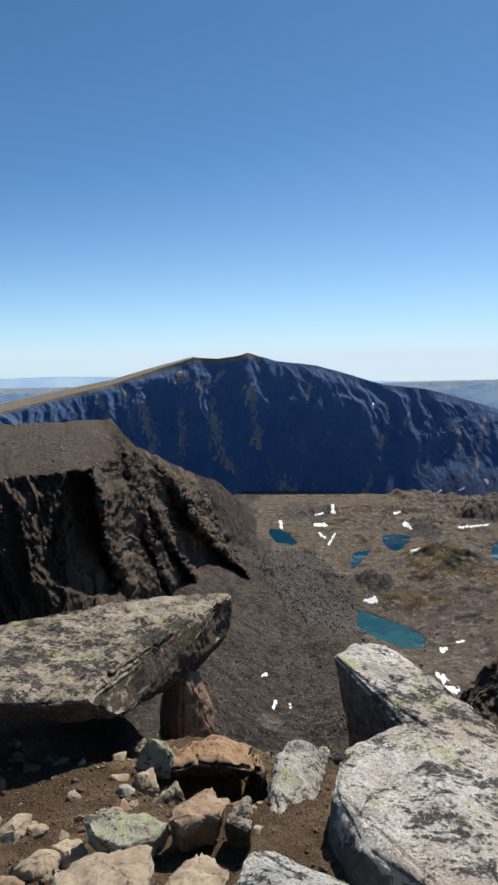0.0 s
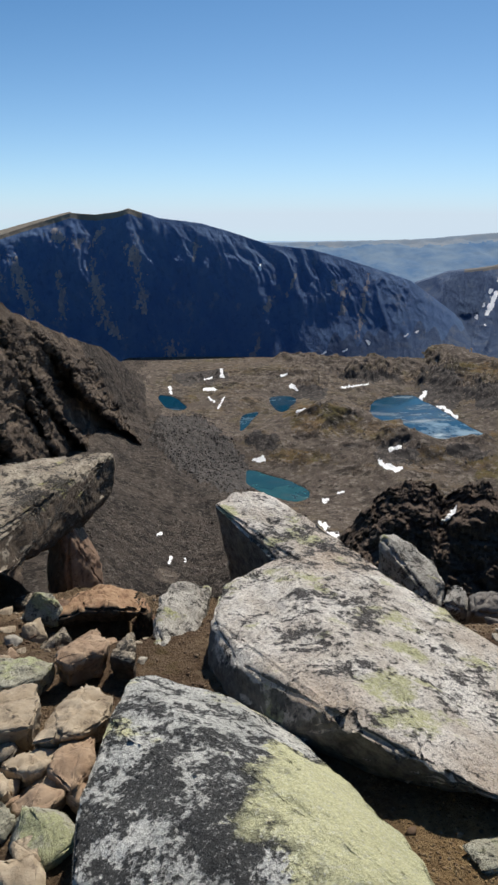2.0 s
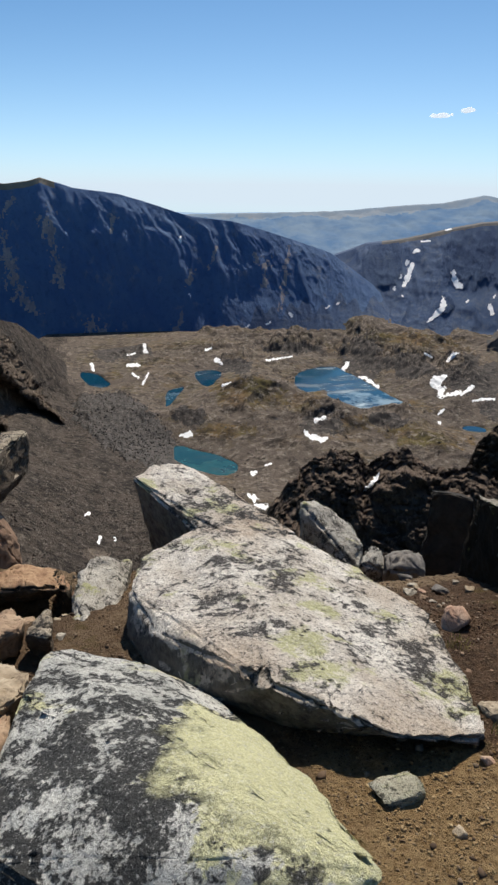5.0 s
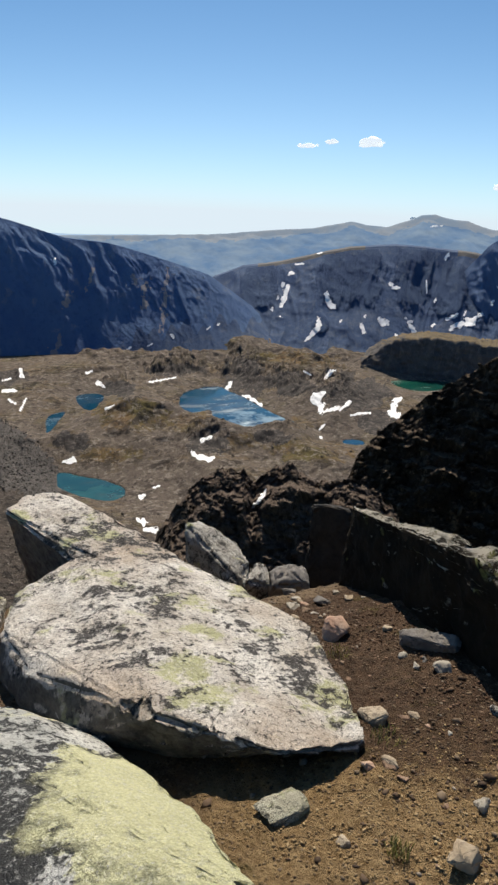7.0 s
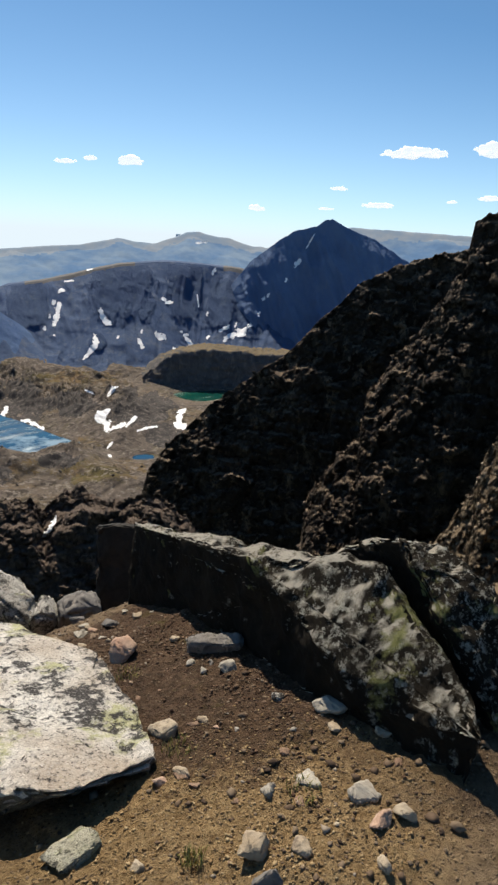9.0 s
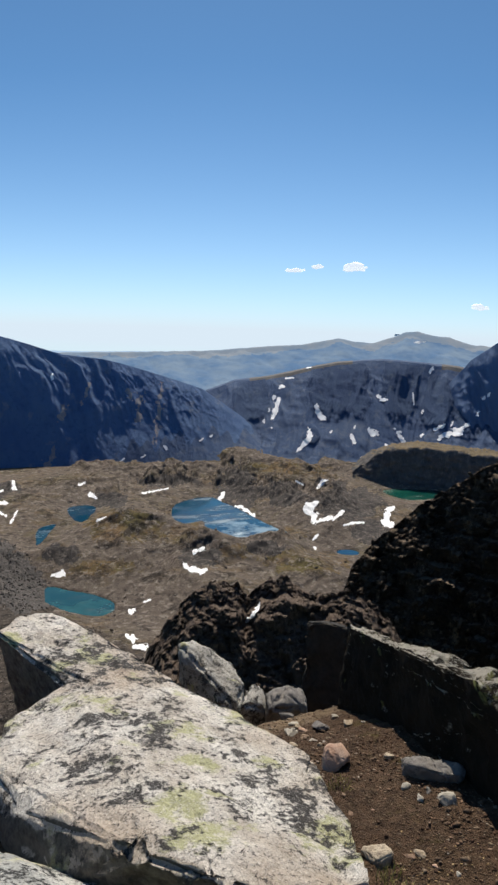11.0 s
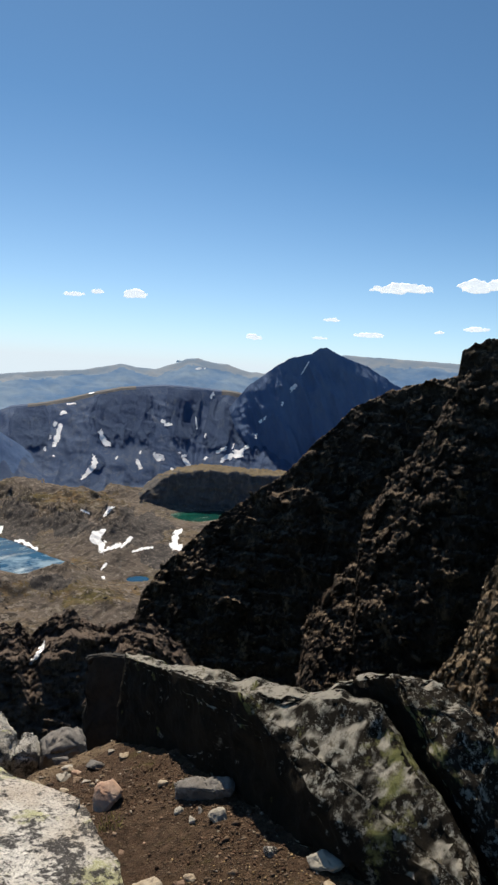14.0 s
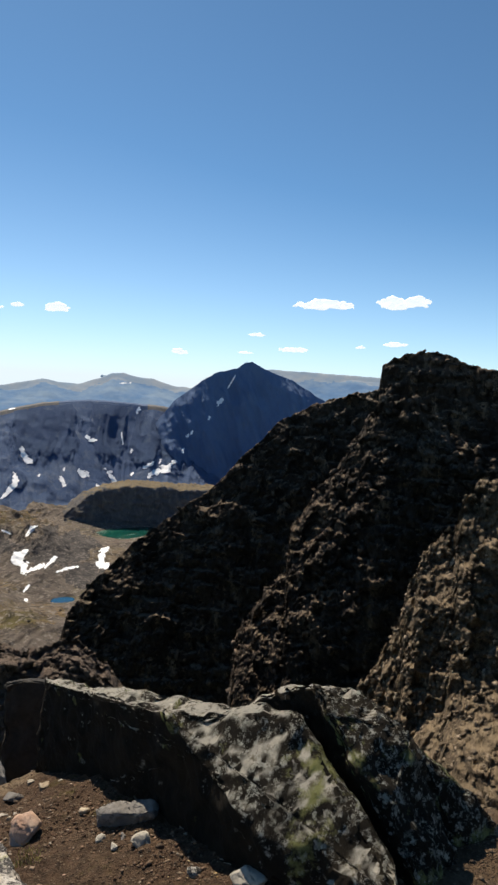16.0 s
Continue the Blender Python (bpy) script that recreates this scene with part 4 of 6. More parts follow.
# grey-blue haze is put into the bench's rock colours
tagged(bench.mesh("hill", crag("hazy_bench_rock", (0.085, 0.083, 0.087), (0.13, 0.122, 0.118), (0.18, 0.16, 0.14), 40, (0.05, 0.05, 0.054), (0.17, 0.13, 0.075))), "low dark rock bench with a grassy brown top", "hill", kind="structure")

# far blue plateaus at the edge of sight
FAR = ((-32, -2.6), (-24, -2.2), (8, -2.2), (11.2, -1.85), (18, -1.62), (24, -1.35), (29, -0.85), (32.8, -0.5), (34.6, -0.1), (35.6, 0.1), (37, -0.12), (38.6, -0.22), (40.2, 0.3), (41.4, 0.8), (42.4, 0.88), (43.6, 0.55), (45, 0.47), (46.2, 0.05), (46.9, -0.12), (49, -0.2), (52, 1.2), (55.3, 1.72), (60.2, 1.52), (65.1, 1.32), (84, 1.1))
far_land = Relief([(az, ((3600, -7.0), (4000, -4.6 + 0.5 * (el + 1)), (4350, (el - 2.4) * 0.75), (4600, el), (4700, el - 1.5))) for az, el in FAR], 700, (14, 24, 24, 6), 0.05, 27)
far_land.push(-26 * fbm(far_land.flat() / np.array((140, 300, 160)), 5, 141, 0.6, True) * np.tile(np.where(far_land.u > 2.9, 0.0, 0.9), far_land.na))
fa, fe, fu = far_land.faces_at()
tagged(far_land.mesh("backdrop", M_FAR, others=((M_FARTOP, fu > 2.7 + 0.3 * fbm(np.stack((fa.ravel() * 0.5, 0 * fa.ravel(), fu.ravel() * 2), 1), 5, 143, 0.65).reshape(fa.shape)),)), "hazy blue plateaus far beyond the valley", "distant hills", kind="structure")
FARTHEST = ((-34, -1.5), (-21, -1.45), (-16.6, -1.28), (-12, -1.33), (0, -1.5), (12.8, -1.7), (21, -1.5), (40, -1.2), (84, -1.2))
farthest = Relief([(az, ((4720, -7), (4780, -3), (4800, el), (4820, el - 1))) for az, el in FARTHEST], 300, (3, 6, 3), 0.03, 33)
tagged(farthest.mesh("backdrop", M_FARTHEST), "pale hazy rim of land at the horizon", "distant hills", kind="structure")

# ---- the left plateau, its cliffs and the talus below ----
LEFT = [
    (-30, ((372, -32), (395, -27), (415, -19), (442, -10.2), (666, -6.8), (868, -5.25), (1085, -6))),
    (-21.5, ((372, -32), (400, -25), (426, -17), (453, -9.8), (666, -6.7), (868, -5.2), (1085, -6))),
    (-16.4, ((388, -31), (415, -24), (442, -16), (465, -9.5), (651, -6.8), (868, -5.16), (1085, -6))),
    (-13.8, ((426, -30), (465, -23.5), (499, -16.5), (535, -9.5), (666, -6.8), (868, -5.12), (1085, -6))),
    (-12.2, ((510, -30), (558, -23.5), (608, -16.5), (660, -8.6), (750, -6.9), (840, -5.12), (1050, -6))),
    (-11.5, ((571, -30), (623, -23.5), (681, -16.5), (732, -9.6), (784, -7.6), (835, -6.0), (1026, -6.8))),
    (-10.2, ((630, -30), (686, -23.5), (742, -17), (805, -11.5), (840, -9.2), (875, -7.65), (1036, -8.4))),
    (-8.6, ((723, -30), (778, -24), (841, -17.6), (903, -12.4), (938, -9.8), (973, -8.3), (1140, -9))),
    (-6.0, ((841, -30.5), (914, -24), (993, -18), (1066, -13.2), (1116, -11), (1160, -9.6), (1348, -10.2))),
    (-3.0, ((883, -32), (994, -25.5), (1111, -19.8), (1214, -15), (1290, -12.3), (1352, -10.6), (1546, -11.3))),
    (-1.1, ((702, -32), (889, -26), (1088, -21), (1252, -17.4), (1334, -14.6), (1427, -12.2), (1638, -13))),
    (0.7, ((682, -33), (869, -27), (1078, -21.6), (1265, -18), (1364, -15.6), (1474, -14.2), (1595, -15))),
]
left = Relief(LEFT, 580, (30, 58, 80, 62, 50, 8), 0.12, 37)
q = left.flat()
a = np.degrees(np.arctan2(q[:, 0], q[:, 1]))
rugged = np.interp(a, (-30, -6, -2, 4), (1, 1, 0.6, 0.2))
u_all = np.tile(left.u, left.na)
turned = smoothstep(-13.4, -11.6, a)
edge_keep = (1 - turned) * np.interp(u_all, (0, 3.0, 3.5), (1, 0.9, 0.0)) + turned * np.interp(u_all, (0, 4.0, 4.9, 5.3), (1, 0.9, 0.45, 0.2))
dip = np.degrees(np.arctan2(q[:, 2] - EYE_Z, np.hypot(q[:, 0], q[:, 1])))
slant = np.interp(a, (-30, -17, -11, 5), (0.1, 0.3, 0.75, 0.85))
along = a + slant * dip + 1.2 * fbm(q / 60, 3, 149)
rib = fbm(np.stack((along / 2.2, 0.12 * dip, 0 * a), 1), 4, 150, 0.55, True)


def jut(a, e, line, tall, sharp, broad):
    """A rock rib that leans out along a line of bearings and dips: steep on its one side, falling off slowly on the other."""
    out = np.zeros(len(a))
    k = np.array(line, float)
    for (a0, e0), (a1, e1) in zip(k[:-1], k[1:]):
        t = (e - e0) / (e1 - e0)
        s = a - a0 - t * (a1 - a0)
        here = tall * np.where(s < 0, smoothstep(-sharp, 0, s), np.exp(-np.maximum(s, 0) / broad))
        out = np.where((t >= 0) & (t < 1), here, out)
    return out * smoothstep(k[0, 1] + 0.1, k[0, 1] - 1.2, e) * smoothstep(k[-1, 1] - 0.3, k[-1, 1] + 1.4, e)


fray = 0.6 * fbm(np.stack((a, dip, 0 * a), 1) * 1.3, 6, 152, 0.68)
RIBS = (
    (((-13.7, -9.3), (-13.2, -15), (-10.6, -21)), 40, 0.3, 1.6),
    (((-11.7, -7.2), (-9.9, -12), (-8.6, -17), (-7.0, -21)), 44, 0.35, 1.2),
    (((-8.5, -8.8), (-7.0, -10.8), (-5.6, -13.3), (-4.0, -16)), 48, 0.3, 1.2),
    (((-9.1, -12.0), (-7.7, -15.2), (-5.6, -18.2), (-3.8, -21)), 52, 0.3, 1.0),
    (((-6.2, -11.0), (-5.1, -13.8), (-3.0, -16.3), (-0.5, -18.3), (1.0, -20.0)), 44, 0.35, 1.0),
    (((-3.0, -15.0), (-1.6, -17.0), (0.4, -19.5)), 16, 0.3, 0.5),
    (((-20.5, -10.5), (-19.6, -15), (-18.8, -20)), 22, 0.4, 1.0),
)
ribs = sum(jut(a + fray, dip, *r) for r in RIBS)
west = np.interp(-dip, (9.4, 12.7, 17.3, 19, 20.6), (-16.2, -17.3, -18.6, -17.2, -13))
east = np.interp(-dip, (9.4, 13, 16, 20, 21), (-13.9, -13.4, -13.0, -11.2, -10.8))
gully = smoothstep(-0.05, 0.3, np.minimum(a + fray - west, east - a - fray)) * smoothstep(-21, -19.8, dip) * smoothstep(-9.2, -9.9, dip + 0.9 * fray)
scree_line = np.interp(-dip, (9.8, 13.4, 16.4, 20.5, 23.1, 26), (-5.2, -3.3, -1.8, 1.6, -0.8, -3))
on_rock = smoothstep(0.6, -0.4, a + 1.5 * fray - scree_line)
strata = fbm(np.stack((along * 1.5, 0.3 * dip, 0 * a), 1), 6, 158, 0.62, True)
crags = ((9 * rib + 9 * strata + 6 * craggy(q, 75, 153) + 1.8 * craggy(q, 20, 154) + 3 * blocky(q, 26, 155) + 1.2 * blocky(q, 8, 156)) * rugged * (0.3 + 0.7 * on_rock)) * edge_keep
beyond = smoothstep(-14.5, -11.5, a)
left.p[..., 2] += (1.2 * smoothstep(-16.4, -15.6, a + fray) * smoothstep(-6.9, -6.7, dip) * smoothstep(-11.6, -12.2, a)).reshape(left.p.shape[:2])
left.push_near((ribs * np.hypot(q[:, 0], q[:, 1]) / 600 * on_rock * edge_keep - 80 * gully))
left.push_near(crags * (1 - beyond))
left.push(crags * beyond * 0.8)
q = left.flat()
left.p[..., 2] += (1.5 * fbm(q / 9, 4, 157, 0.6) * np.interp(u_all, (0, 3, 4), (1, 1, 0.6))).reshape(left.p.shape[:2])
strew("cliff_blocks", left, 6000, 0.5, 2.6, L_ROCKS, "angular brown rock blocks jutting from the cliff", 401, (-26, -3), (0.3, 4.6), (0.9, 0.8, 0.9), -0.1, -0.1, 4.0)
strew("plateau_stones", left, 500, 0.4, 1.6, L_ROCKS, "scattered stones on the flat plateau", 403, (-24, -12.2), (3.1, 5.0), sink=0.0)
fa, fe, fu = left.faces_at()
fray = fbm(np.stack((fa.ravel() * 1.6, fe.ravel() * 2.4, 0 * fa.ravel()), 1), 6, 159, 0.68).reshape(fa.shape)
loose = fa + 1.0 * fray > np.interp(-fe, (9.8, 13.4, 16.4, 20.5, 23.1, 26), (-5.0, -3.1, -1.6, 1.8, -0.6, -3))
cliff = tagged(left.mesh("cliff", M_LCLIFF, smooth=False, others=((M_TALUS, loose),)), "brown plateau edge breaking off in shaded rocky cliffs", "cliff", kind="structure")

# ---- the dark cliffs on the other side, stepping nearer ----
RIGHT = ((36.6, -24), (38.1, -19.8), (39.3, -18), (41.3, -16.2), (43.8, -13.8), (46.7, -11.8), (49.1, -10.1), (51, -8.6), (52.8, -6.5), (54.3, -5.1), (56.2, -2.9), (58.9, -1.4), (62.3, -0.2), (64.9, 0.3), (65.1, 2.3),
         (66.1, 3.1), (67.5, 3.6), (69.8, 3.7), (71.7, 3.0), (73.5, 2.4), (75.4, 2.0), (84, 1.6))
right = Relief([(az, ((108, -46), (114, -36), (122, -36 + (el + 36) * 0.42), (129, -36 + (el + 36) * 0.78), (135, el), (160, el - 4))) for az, el in RIGHT], 500, (28, 88, 92, 76, 10), 0.3, 47)
q = right.flat()
right.push_near((4.5 * craggy(q, 26, 161) + 2.4 * ledges(q, 3.4, 166) + 1.0 * ledges(q, 1.3, 167) + 2.0 * blocky(q, 6.5, 163) + 0.9 * blocky(q, 2.0, 164) + 0.4 * blocky(q, 0.8, 168)) * np.tile(np.interp(right.u, (0, 3.8, 4, 5), (1, 1, 0.8, 0.2)), right.na))
strew("cliff_blocks", right, 4500, 0.2, 1.5, R_ROCKS, "angular dark rock blocks jutting from the ridge", 405, (38, 76), (0.6, 4.0), (1.3, 0.9, 0.5), 0.0, 0.0, 4.0)
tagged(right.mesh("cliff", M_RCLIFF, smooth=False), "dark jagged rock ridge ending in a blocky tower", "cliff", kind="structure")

BUTTRESS = ((52.2, -38), (52.7, -27), (53.2, -21.8), (55.1, -18.5), (57.6, -15.9), (57.9, -12.2), (60, -8.9), (62.5, -5.2), (64.2, -2.0), (65.3, -0.5), (68.2, -0.4), (71.1, -2.9), (74.5, -5), (76, -5.8), (84, -9))
buttress = Relief([(az, ((56, -46), (60, -37), (66, -37 + (el + 37) * 0.4), (73.5, -37 + (el + 37) * 0.78), (80, el), (94, el - 6))) for az, el in BUTTRESS], 420, (28, 88, 92, 68, 10), 0.7, 53)
q = buttress.flat()
buttress.push_near((2.6 * craggy(q, 14, 171) + 1.7 * ledges(q, 2.2, 176) + 0.65 * ledges(q, 0.8, 177) + 1.3 * blocky(q, 3.4, 173) + 0.6 * blocky(q, 1.1, 174) + 0.25 * blocky(q, 0.45, 178)) * np.tile(np.interp(buttress.u, (0, 3.8, 4, 5), (1, 1, 0.8, 0.2)), buttress.na))
strew("cliff_blocks", buttress, 5000, 0.1, 0.9, R_ROCKS, "angular rock blocks on the broken buttress", 407, (53, 76), (0.6, 4.0), (1.3, 0.9, 0.5), 0.0, 0.0, 4.0)
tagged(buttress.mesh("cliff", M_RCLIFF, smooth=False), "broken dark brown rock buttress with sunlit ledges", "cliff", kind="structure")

SLOPE = ((61.5, -42), (63, -29), (64.3, -25.8), (66.2, -23.2), (68.4, -19.3), (69.1, -15.5), (70, -13.5), (72.6, -10.6), (73.1, -8.4), (74.2, -6.9), (76, -6.2), (86, -5))
slope = Relief([(az, ((9, -50), (13, -50 + (el + 50) * 0.4), (17, -50 + (el + 50) * 0.62), (18.5, -50 + (el + 50) * 0.82), (20, el), (26, el - 8))) for az, el in SLOPE], 320, (22, 62, 66, 56, 8), 0.9, 59)
q = slope.flat()
slope.push_near((0.5 * craggy(q, 3.2, 181) + 0.35 * ledges(q, 0.7, 186) + 0.15 * ledges(q, 0.25, 187) + 0.3 * blocky(q, 0.8, 182) + 0.14 * blocky(q, 0.3, 184)) * np.tile(np.interp(slope.u, (0, 1.6, 2.2, 5), (0.25, 0.45, 1, 1)), slope.na))
strew("scree", slope, 9000, 0.012, 0.17, S_ROCKS, "loose brown scree stones on the slope", 409, (63, 80), (0.4, 4.0), (1.3, 0.9, 0.5), -0.1, 0.0, 5.0)
tagged(slope.mesh("rocky_slope", M_SCREE, smooth=False), "sunlit brown scree slope with broken rock", "rocky slope", kind="structure")

OUTCROP = ((17.6, -34), (18.8, -28.3), (20.7, -25.5), (23.1, -22.7), (25.6, -21.5), (27.6, -21.8), (28.6, -23.0), (29.9, -21.6), (32.2, -20.9), (33.8, -22.1), (35.9, -22.3), (38.2, -21.4), (42, -24), (48, -31))
outcrop = Relief([(az, ((34, -46), (37.5, -38), (42, -38 + (el + 38) * 0.45), (46.5, -38 + (el + 38) * 0.82), (50, el), (58, el - 6))) for az, el in OUTCROP], 330, (20, 70, 70, 48, 8), 0.6, 61)
q = outcrop.flat()
outcrop.push_near(1.5 * craggy(q, 9, 191) + 0.2 * craggy(q, 2.4, 192) + 0.6 * ledges(q, 1.4, 198) + 0.25 * ledges(q, 0.5, 199) + 0.45 * blocky(q, 1.6, 193) + 0.2 * blocky(q, 0.55, 194))
strew("outcrop_blocks", outcrop, 3000, 0.05, 0.6, R_ROCKS, "jagged dark blocks covering the outcrop", 411, (19.5, 42), (0.5, 4.0), (0.9, 0.8, 0.9), -0.15, -0.2, 4.0)
tagged(outcrop.mesh("outcrop", M_OUTCROP, smooth=False), "dark broken rock outcrop below the ledge", "outcrop", kind="structure")

# ---- snow patches: strokes of bearing, dip and half width in degrees ----
SNOW_LAKESIDE = (
    ((25.91, -13.99, 0.18), (25.53, -14.57, 0.32)),
    ((27.05, -15.07, 0.09), (27.70, -15.17, 0.18), (28.70, -15.80, 0.18)),
    ((34.39, -14.40, 0.25), (33.49, -15.01, 0.39), (34.13, -15.59, 0.42), (34.35, -16.18, 0.25)),
    ((34.46, -16.18, 0.18), (35.83, -15.65, 0.18)),
    ((36.10, -15.84, 0.13), (36.84, -15.11, 0.21)),
    ((37.05, -16.25, 0.09), (37.92, -15.97, 0.13), (38.80, -15.88, 0.09)),
    ((41.36, -14.35, 0.18), (40.78, -14.99, 0.32), (40.82, -15.73, 0.39), (41.40, -15.80, 0.25)),
)
SNOW_MEADOWS = (
    ((34.54, -13.10, 0.18), (35.22, -12.17, 0.25)),
    ((22.40, -20.16, 0.18), (22.88, -20.56, 0.28), (24.10, -20.80, 0.25), (24.48, -20.63, 0.13)),
    ((23.35, -19.14, 0.21), (24.17, -18.79, 0.18)),
    ((37.86, -11.57, 0.18), (38.98, -11.41, 0.21)),
    ((32.54, -12.65, 0.08), (33.16, -12.94, 0.08)),
    ((34.36, -17.71, 0.09), (34.76, -17.21, 0.12)),
    ((34.65, -18.43, 0.13), (34.44, -18.34, 0.09)),
    ((42.86, -11.70, 0.18), (42.94, -11.40, 0.09)),
)
SNOW_HOLLOWS = (
    ((7.55, -12.69, 0.13), (7.63, -13.23, 0.18)),
    ((6.05, -13.54, 0.09), (6.71, -13.41, 0.09)),
    ((6.01, -14.43, 0.13), (6.93, -14.40, 0.18)),
    ((6.39, -15.13, 0.09), (6.88, -15.49, 0.13)),
    ((7.33, -16.05, 0.13), (7.82, -15.17, 0.09)),
    ((2.85, -14.22, 0.13), (2.98, -14.62, 0.18)),
    ((10.62, -20.68, 0.13), (11.48, -20.64, 0.28)),
    ((13.10, -13.13, 0.13), (13.51, -13.02, 0.09)),
    ((13.98, -14.02, 0.21), (14.45, -14.31, 0.18)),
    ((14.57, -16.32, 0.13), (15.30, -15.96, 0.09)),
    ((18.62, -13.99, 0.13), (20.92, -13.58, 0.07)),
    ((17.50, -24.12, 0.18), (17.88, -23.91, 0.13)),
    ((18.79, -23.33, 0.09), (19.33, -23.16, 0.09)),
)
SNOW_TALUS = (
    ((1.32, -27.12, 0.13), (1.59, -27.09, 0.18)),
    ((2.33, -29.63, 0.13), (2.53, -29.16, 0.13)),
    ((3.89, -29.37, 0.12), (3.94, -29.56, 0.09)),
)
SNOW_LOW = (
    ((17.15, -25.93, 0.13), (17.86, -26.37, 0.32)),
    ((17.89, -26.98, 0.18), (18.88, -26.94, 0.28)),
)
SNOW_FACE = (
    ((30.18, -7.14, 0.18), (30.45, -6.24, 0.25), (30.58, -5.49, 0.21)),
    ((30.18, -5.41, 0.13), (30.27, -5.16, 0.13)),
    ((30.69, -4.35, 0.13), (30.98, -4.29, 0.18)),
    ((29.35, -7.47, 0.13), (29.40, -7.32, 0.09)),
    ((29.82, -6.51, 0.08), (29.86, -6.26, 0.08)),
    ((30.10, -7.94, 0.08), (30.15, -7.99, 0.08)),
    ((34.01, -5.80, 0.18), (34.23, -6.49, 0.21), (34.60, -6.93, 0.28)),
    ((33.54, -8.02, 0.18), (33.56, -8.72, 0.28), (33.08, -9.29, 0.18), (32.45, -10.01, 0.13)),
    ((28.21, -8.78, 0.08), (28.17, -9.27, 0.08)),
    ((28.47, -9.61, 0.12), (28.52, -9.86, 0.09)),
    ((28.39, -10.45, 0.08), (28.49, -10.45, 0.09)),
)
SNOW_GULLIES = (
    ((38.79, -7.79, 0.18), (39.22, -8.07, 0.32)),
    ((40.40, -9.12, 0.18), (40.22, -9.64, 0.28)),
    ((37.29, -8.32, 0.18), (37.58, -8.96, 0.18)),
    ((39.35, -4.74, 0.13), (39.67, -5.03, 0.18), (40.17, -5.05, 0.09)),
    ((35.41, -8.15, 0.09), (35.51, -8.04, 0.09)),
    ((37.47, -7.70, 0.09), (37.56, -7.45, 0.08)),
    ((38.90, -10.81, 0.18), (38.99, -10.56, 0.13)),
    ((38.25, -10.24, 0.08), (38.31, -10.44, 0.08)),
    ((41.36, -8.06, 0.18), (41.79, -8.54, 0.18)),
    ((41.49, -7.80, 0.13), (41.24, -7.86, 0.13)),
    ((43.24, -8.05, 0.13), (43.38, -7.84, 0.09)),
    ((44.37, -7.37, 0.13), (45.00, -7.03, 0.21)),
    ((44.82, -8.05, 0.18), (45.65, -7.64, 0.28)),
    ((46.19, -7.46, 0.35), (47.14, -6.69, 0.18)),
)
SNOW_HIGH = (
    ((43.60, -2.50, 0.13), (43.78, -2.20, 0.13)),
    ((43.25, -5.78, 0.09), (43.17, -6.04, 0.08)),
    ((42.30, -4.33, 0.06), (42.46, -5.32, 0.06)),
    ((45.78, -6.63, 0.08), (45.66, -6.99, 0.08)),
    ((40.92, -7.53, 0.09), (41.07, -7.57, 0.08)),
    ((31.21, -3.54, 0.08), (31.84, -3.46, 0.08)),
    ((33.05, -2.56, 0.07), (33.44, -2.49, 0.06)),
)
SNOW_PEAK = (
    ((50.74, -1.49, 0.18), (51.04, -1.08, 0.18)),
    ((50.01, -2.72, 0.13), (49.93, -2.87, 0.09)),
    ((48.54, -4.05, 0.09), (48.08, -4.53, 0.18)),
    ((47.81, -5.59, 0.09), (47.69, -5.90, 0.13)),
    ((52.12, 1.01, 0.06), (51.54, -0.08, 0.06)),
    ((49.05, -8.05, 0.08), (49.69, -7.91, 0.08)),
)
SNOW_MASSIF = (
    ((18.47, -10.83, 0.09), (18.82, -10.68, 0.09)),
    ((20.49, -9.86, 0.09), (20.75, -10.09, 0.12)),
    ((16.66, -11.21, 0.08), (16.96, -10.96, 0.08)),
    ((24.64, -8.95, 0.09), (24.73, -8.85, 0.09)),
    ((23.69, -9.32, 0.07), (23.97, -9.12, 0.07)),
)
SNOW_CREST = (
    ((10.96, -3.66, 0.09), (10.92, -4.00, 0.13)),
)
SNOW_FAR = (
    ((40.47, 0.49, 0.08), (40.87, 0.56, 0.08)),
    ((42.15, -0.06, 0.08), (42.99, 0.04, 0.08)),
)
SNOW_CLEFT = (
    ((29.76, -23.32, 0.09), (29.47, -24.05, 0.25), (28.67, -24.95, 0.18)),
)
count = 0
for sheet, spots, where in ((valley, SNOW_LAKESIDE + SNOW_MEADOWS + SNOW_HOLLOWS + SNOW_LOW, "in a hollow of the valley"), (valley, SNOW_TALUS, "on the talus slope"),
                            (snowy, SNOW_FACE + SNOW_GULLIES + SNOW_HIGH, "in a gully of the mountain face"), (peak, SNOW_PEAK, "in a gully of the pointed peak"),
                            (massif, SNOW_MASSIF, "on the scree at the mountain's foot"), (massif, SNOW_CREST, "high on the shaded mountain"),
                            (far_land, SNOW_FAR, "on a far blue summit"), (outcrop, SNOW_CLEFT, "between dark outcrop rocks")):
    for strokes in spots:
        count += 1
        ob = sheet.snow(strokes, count)
        if ob:
            tagged(ob, f"patch of old white snow {where}", "snow patch", "snow patches")

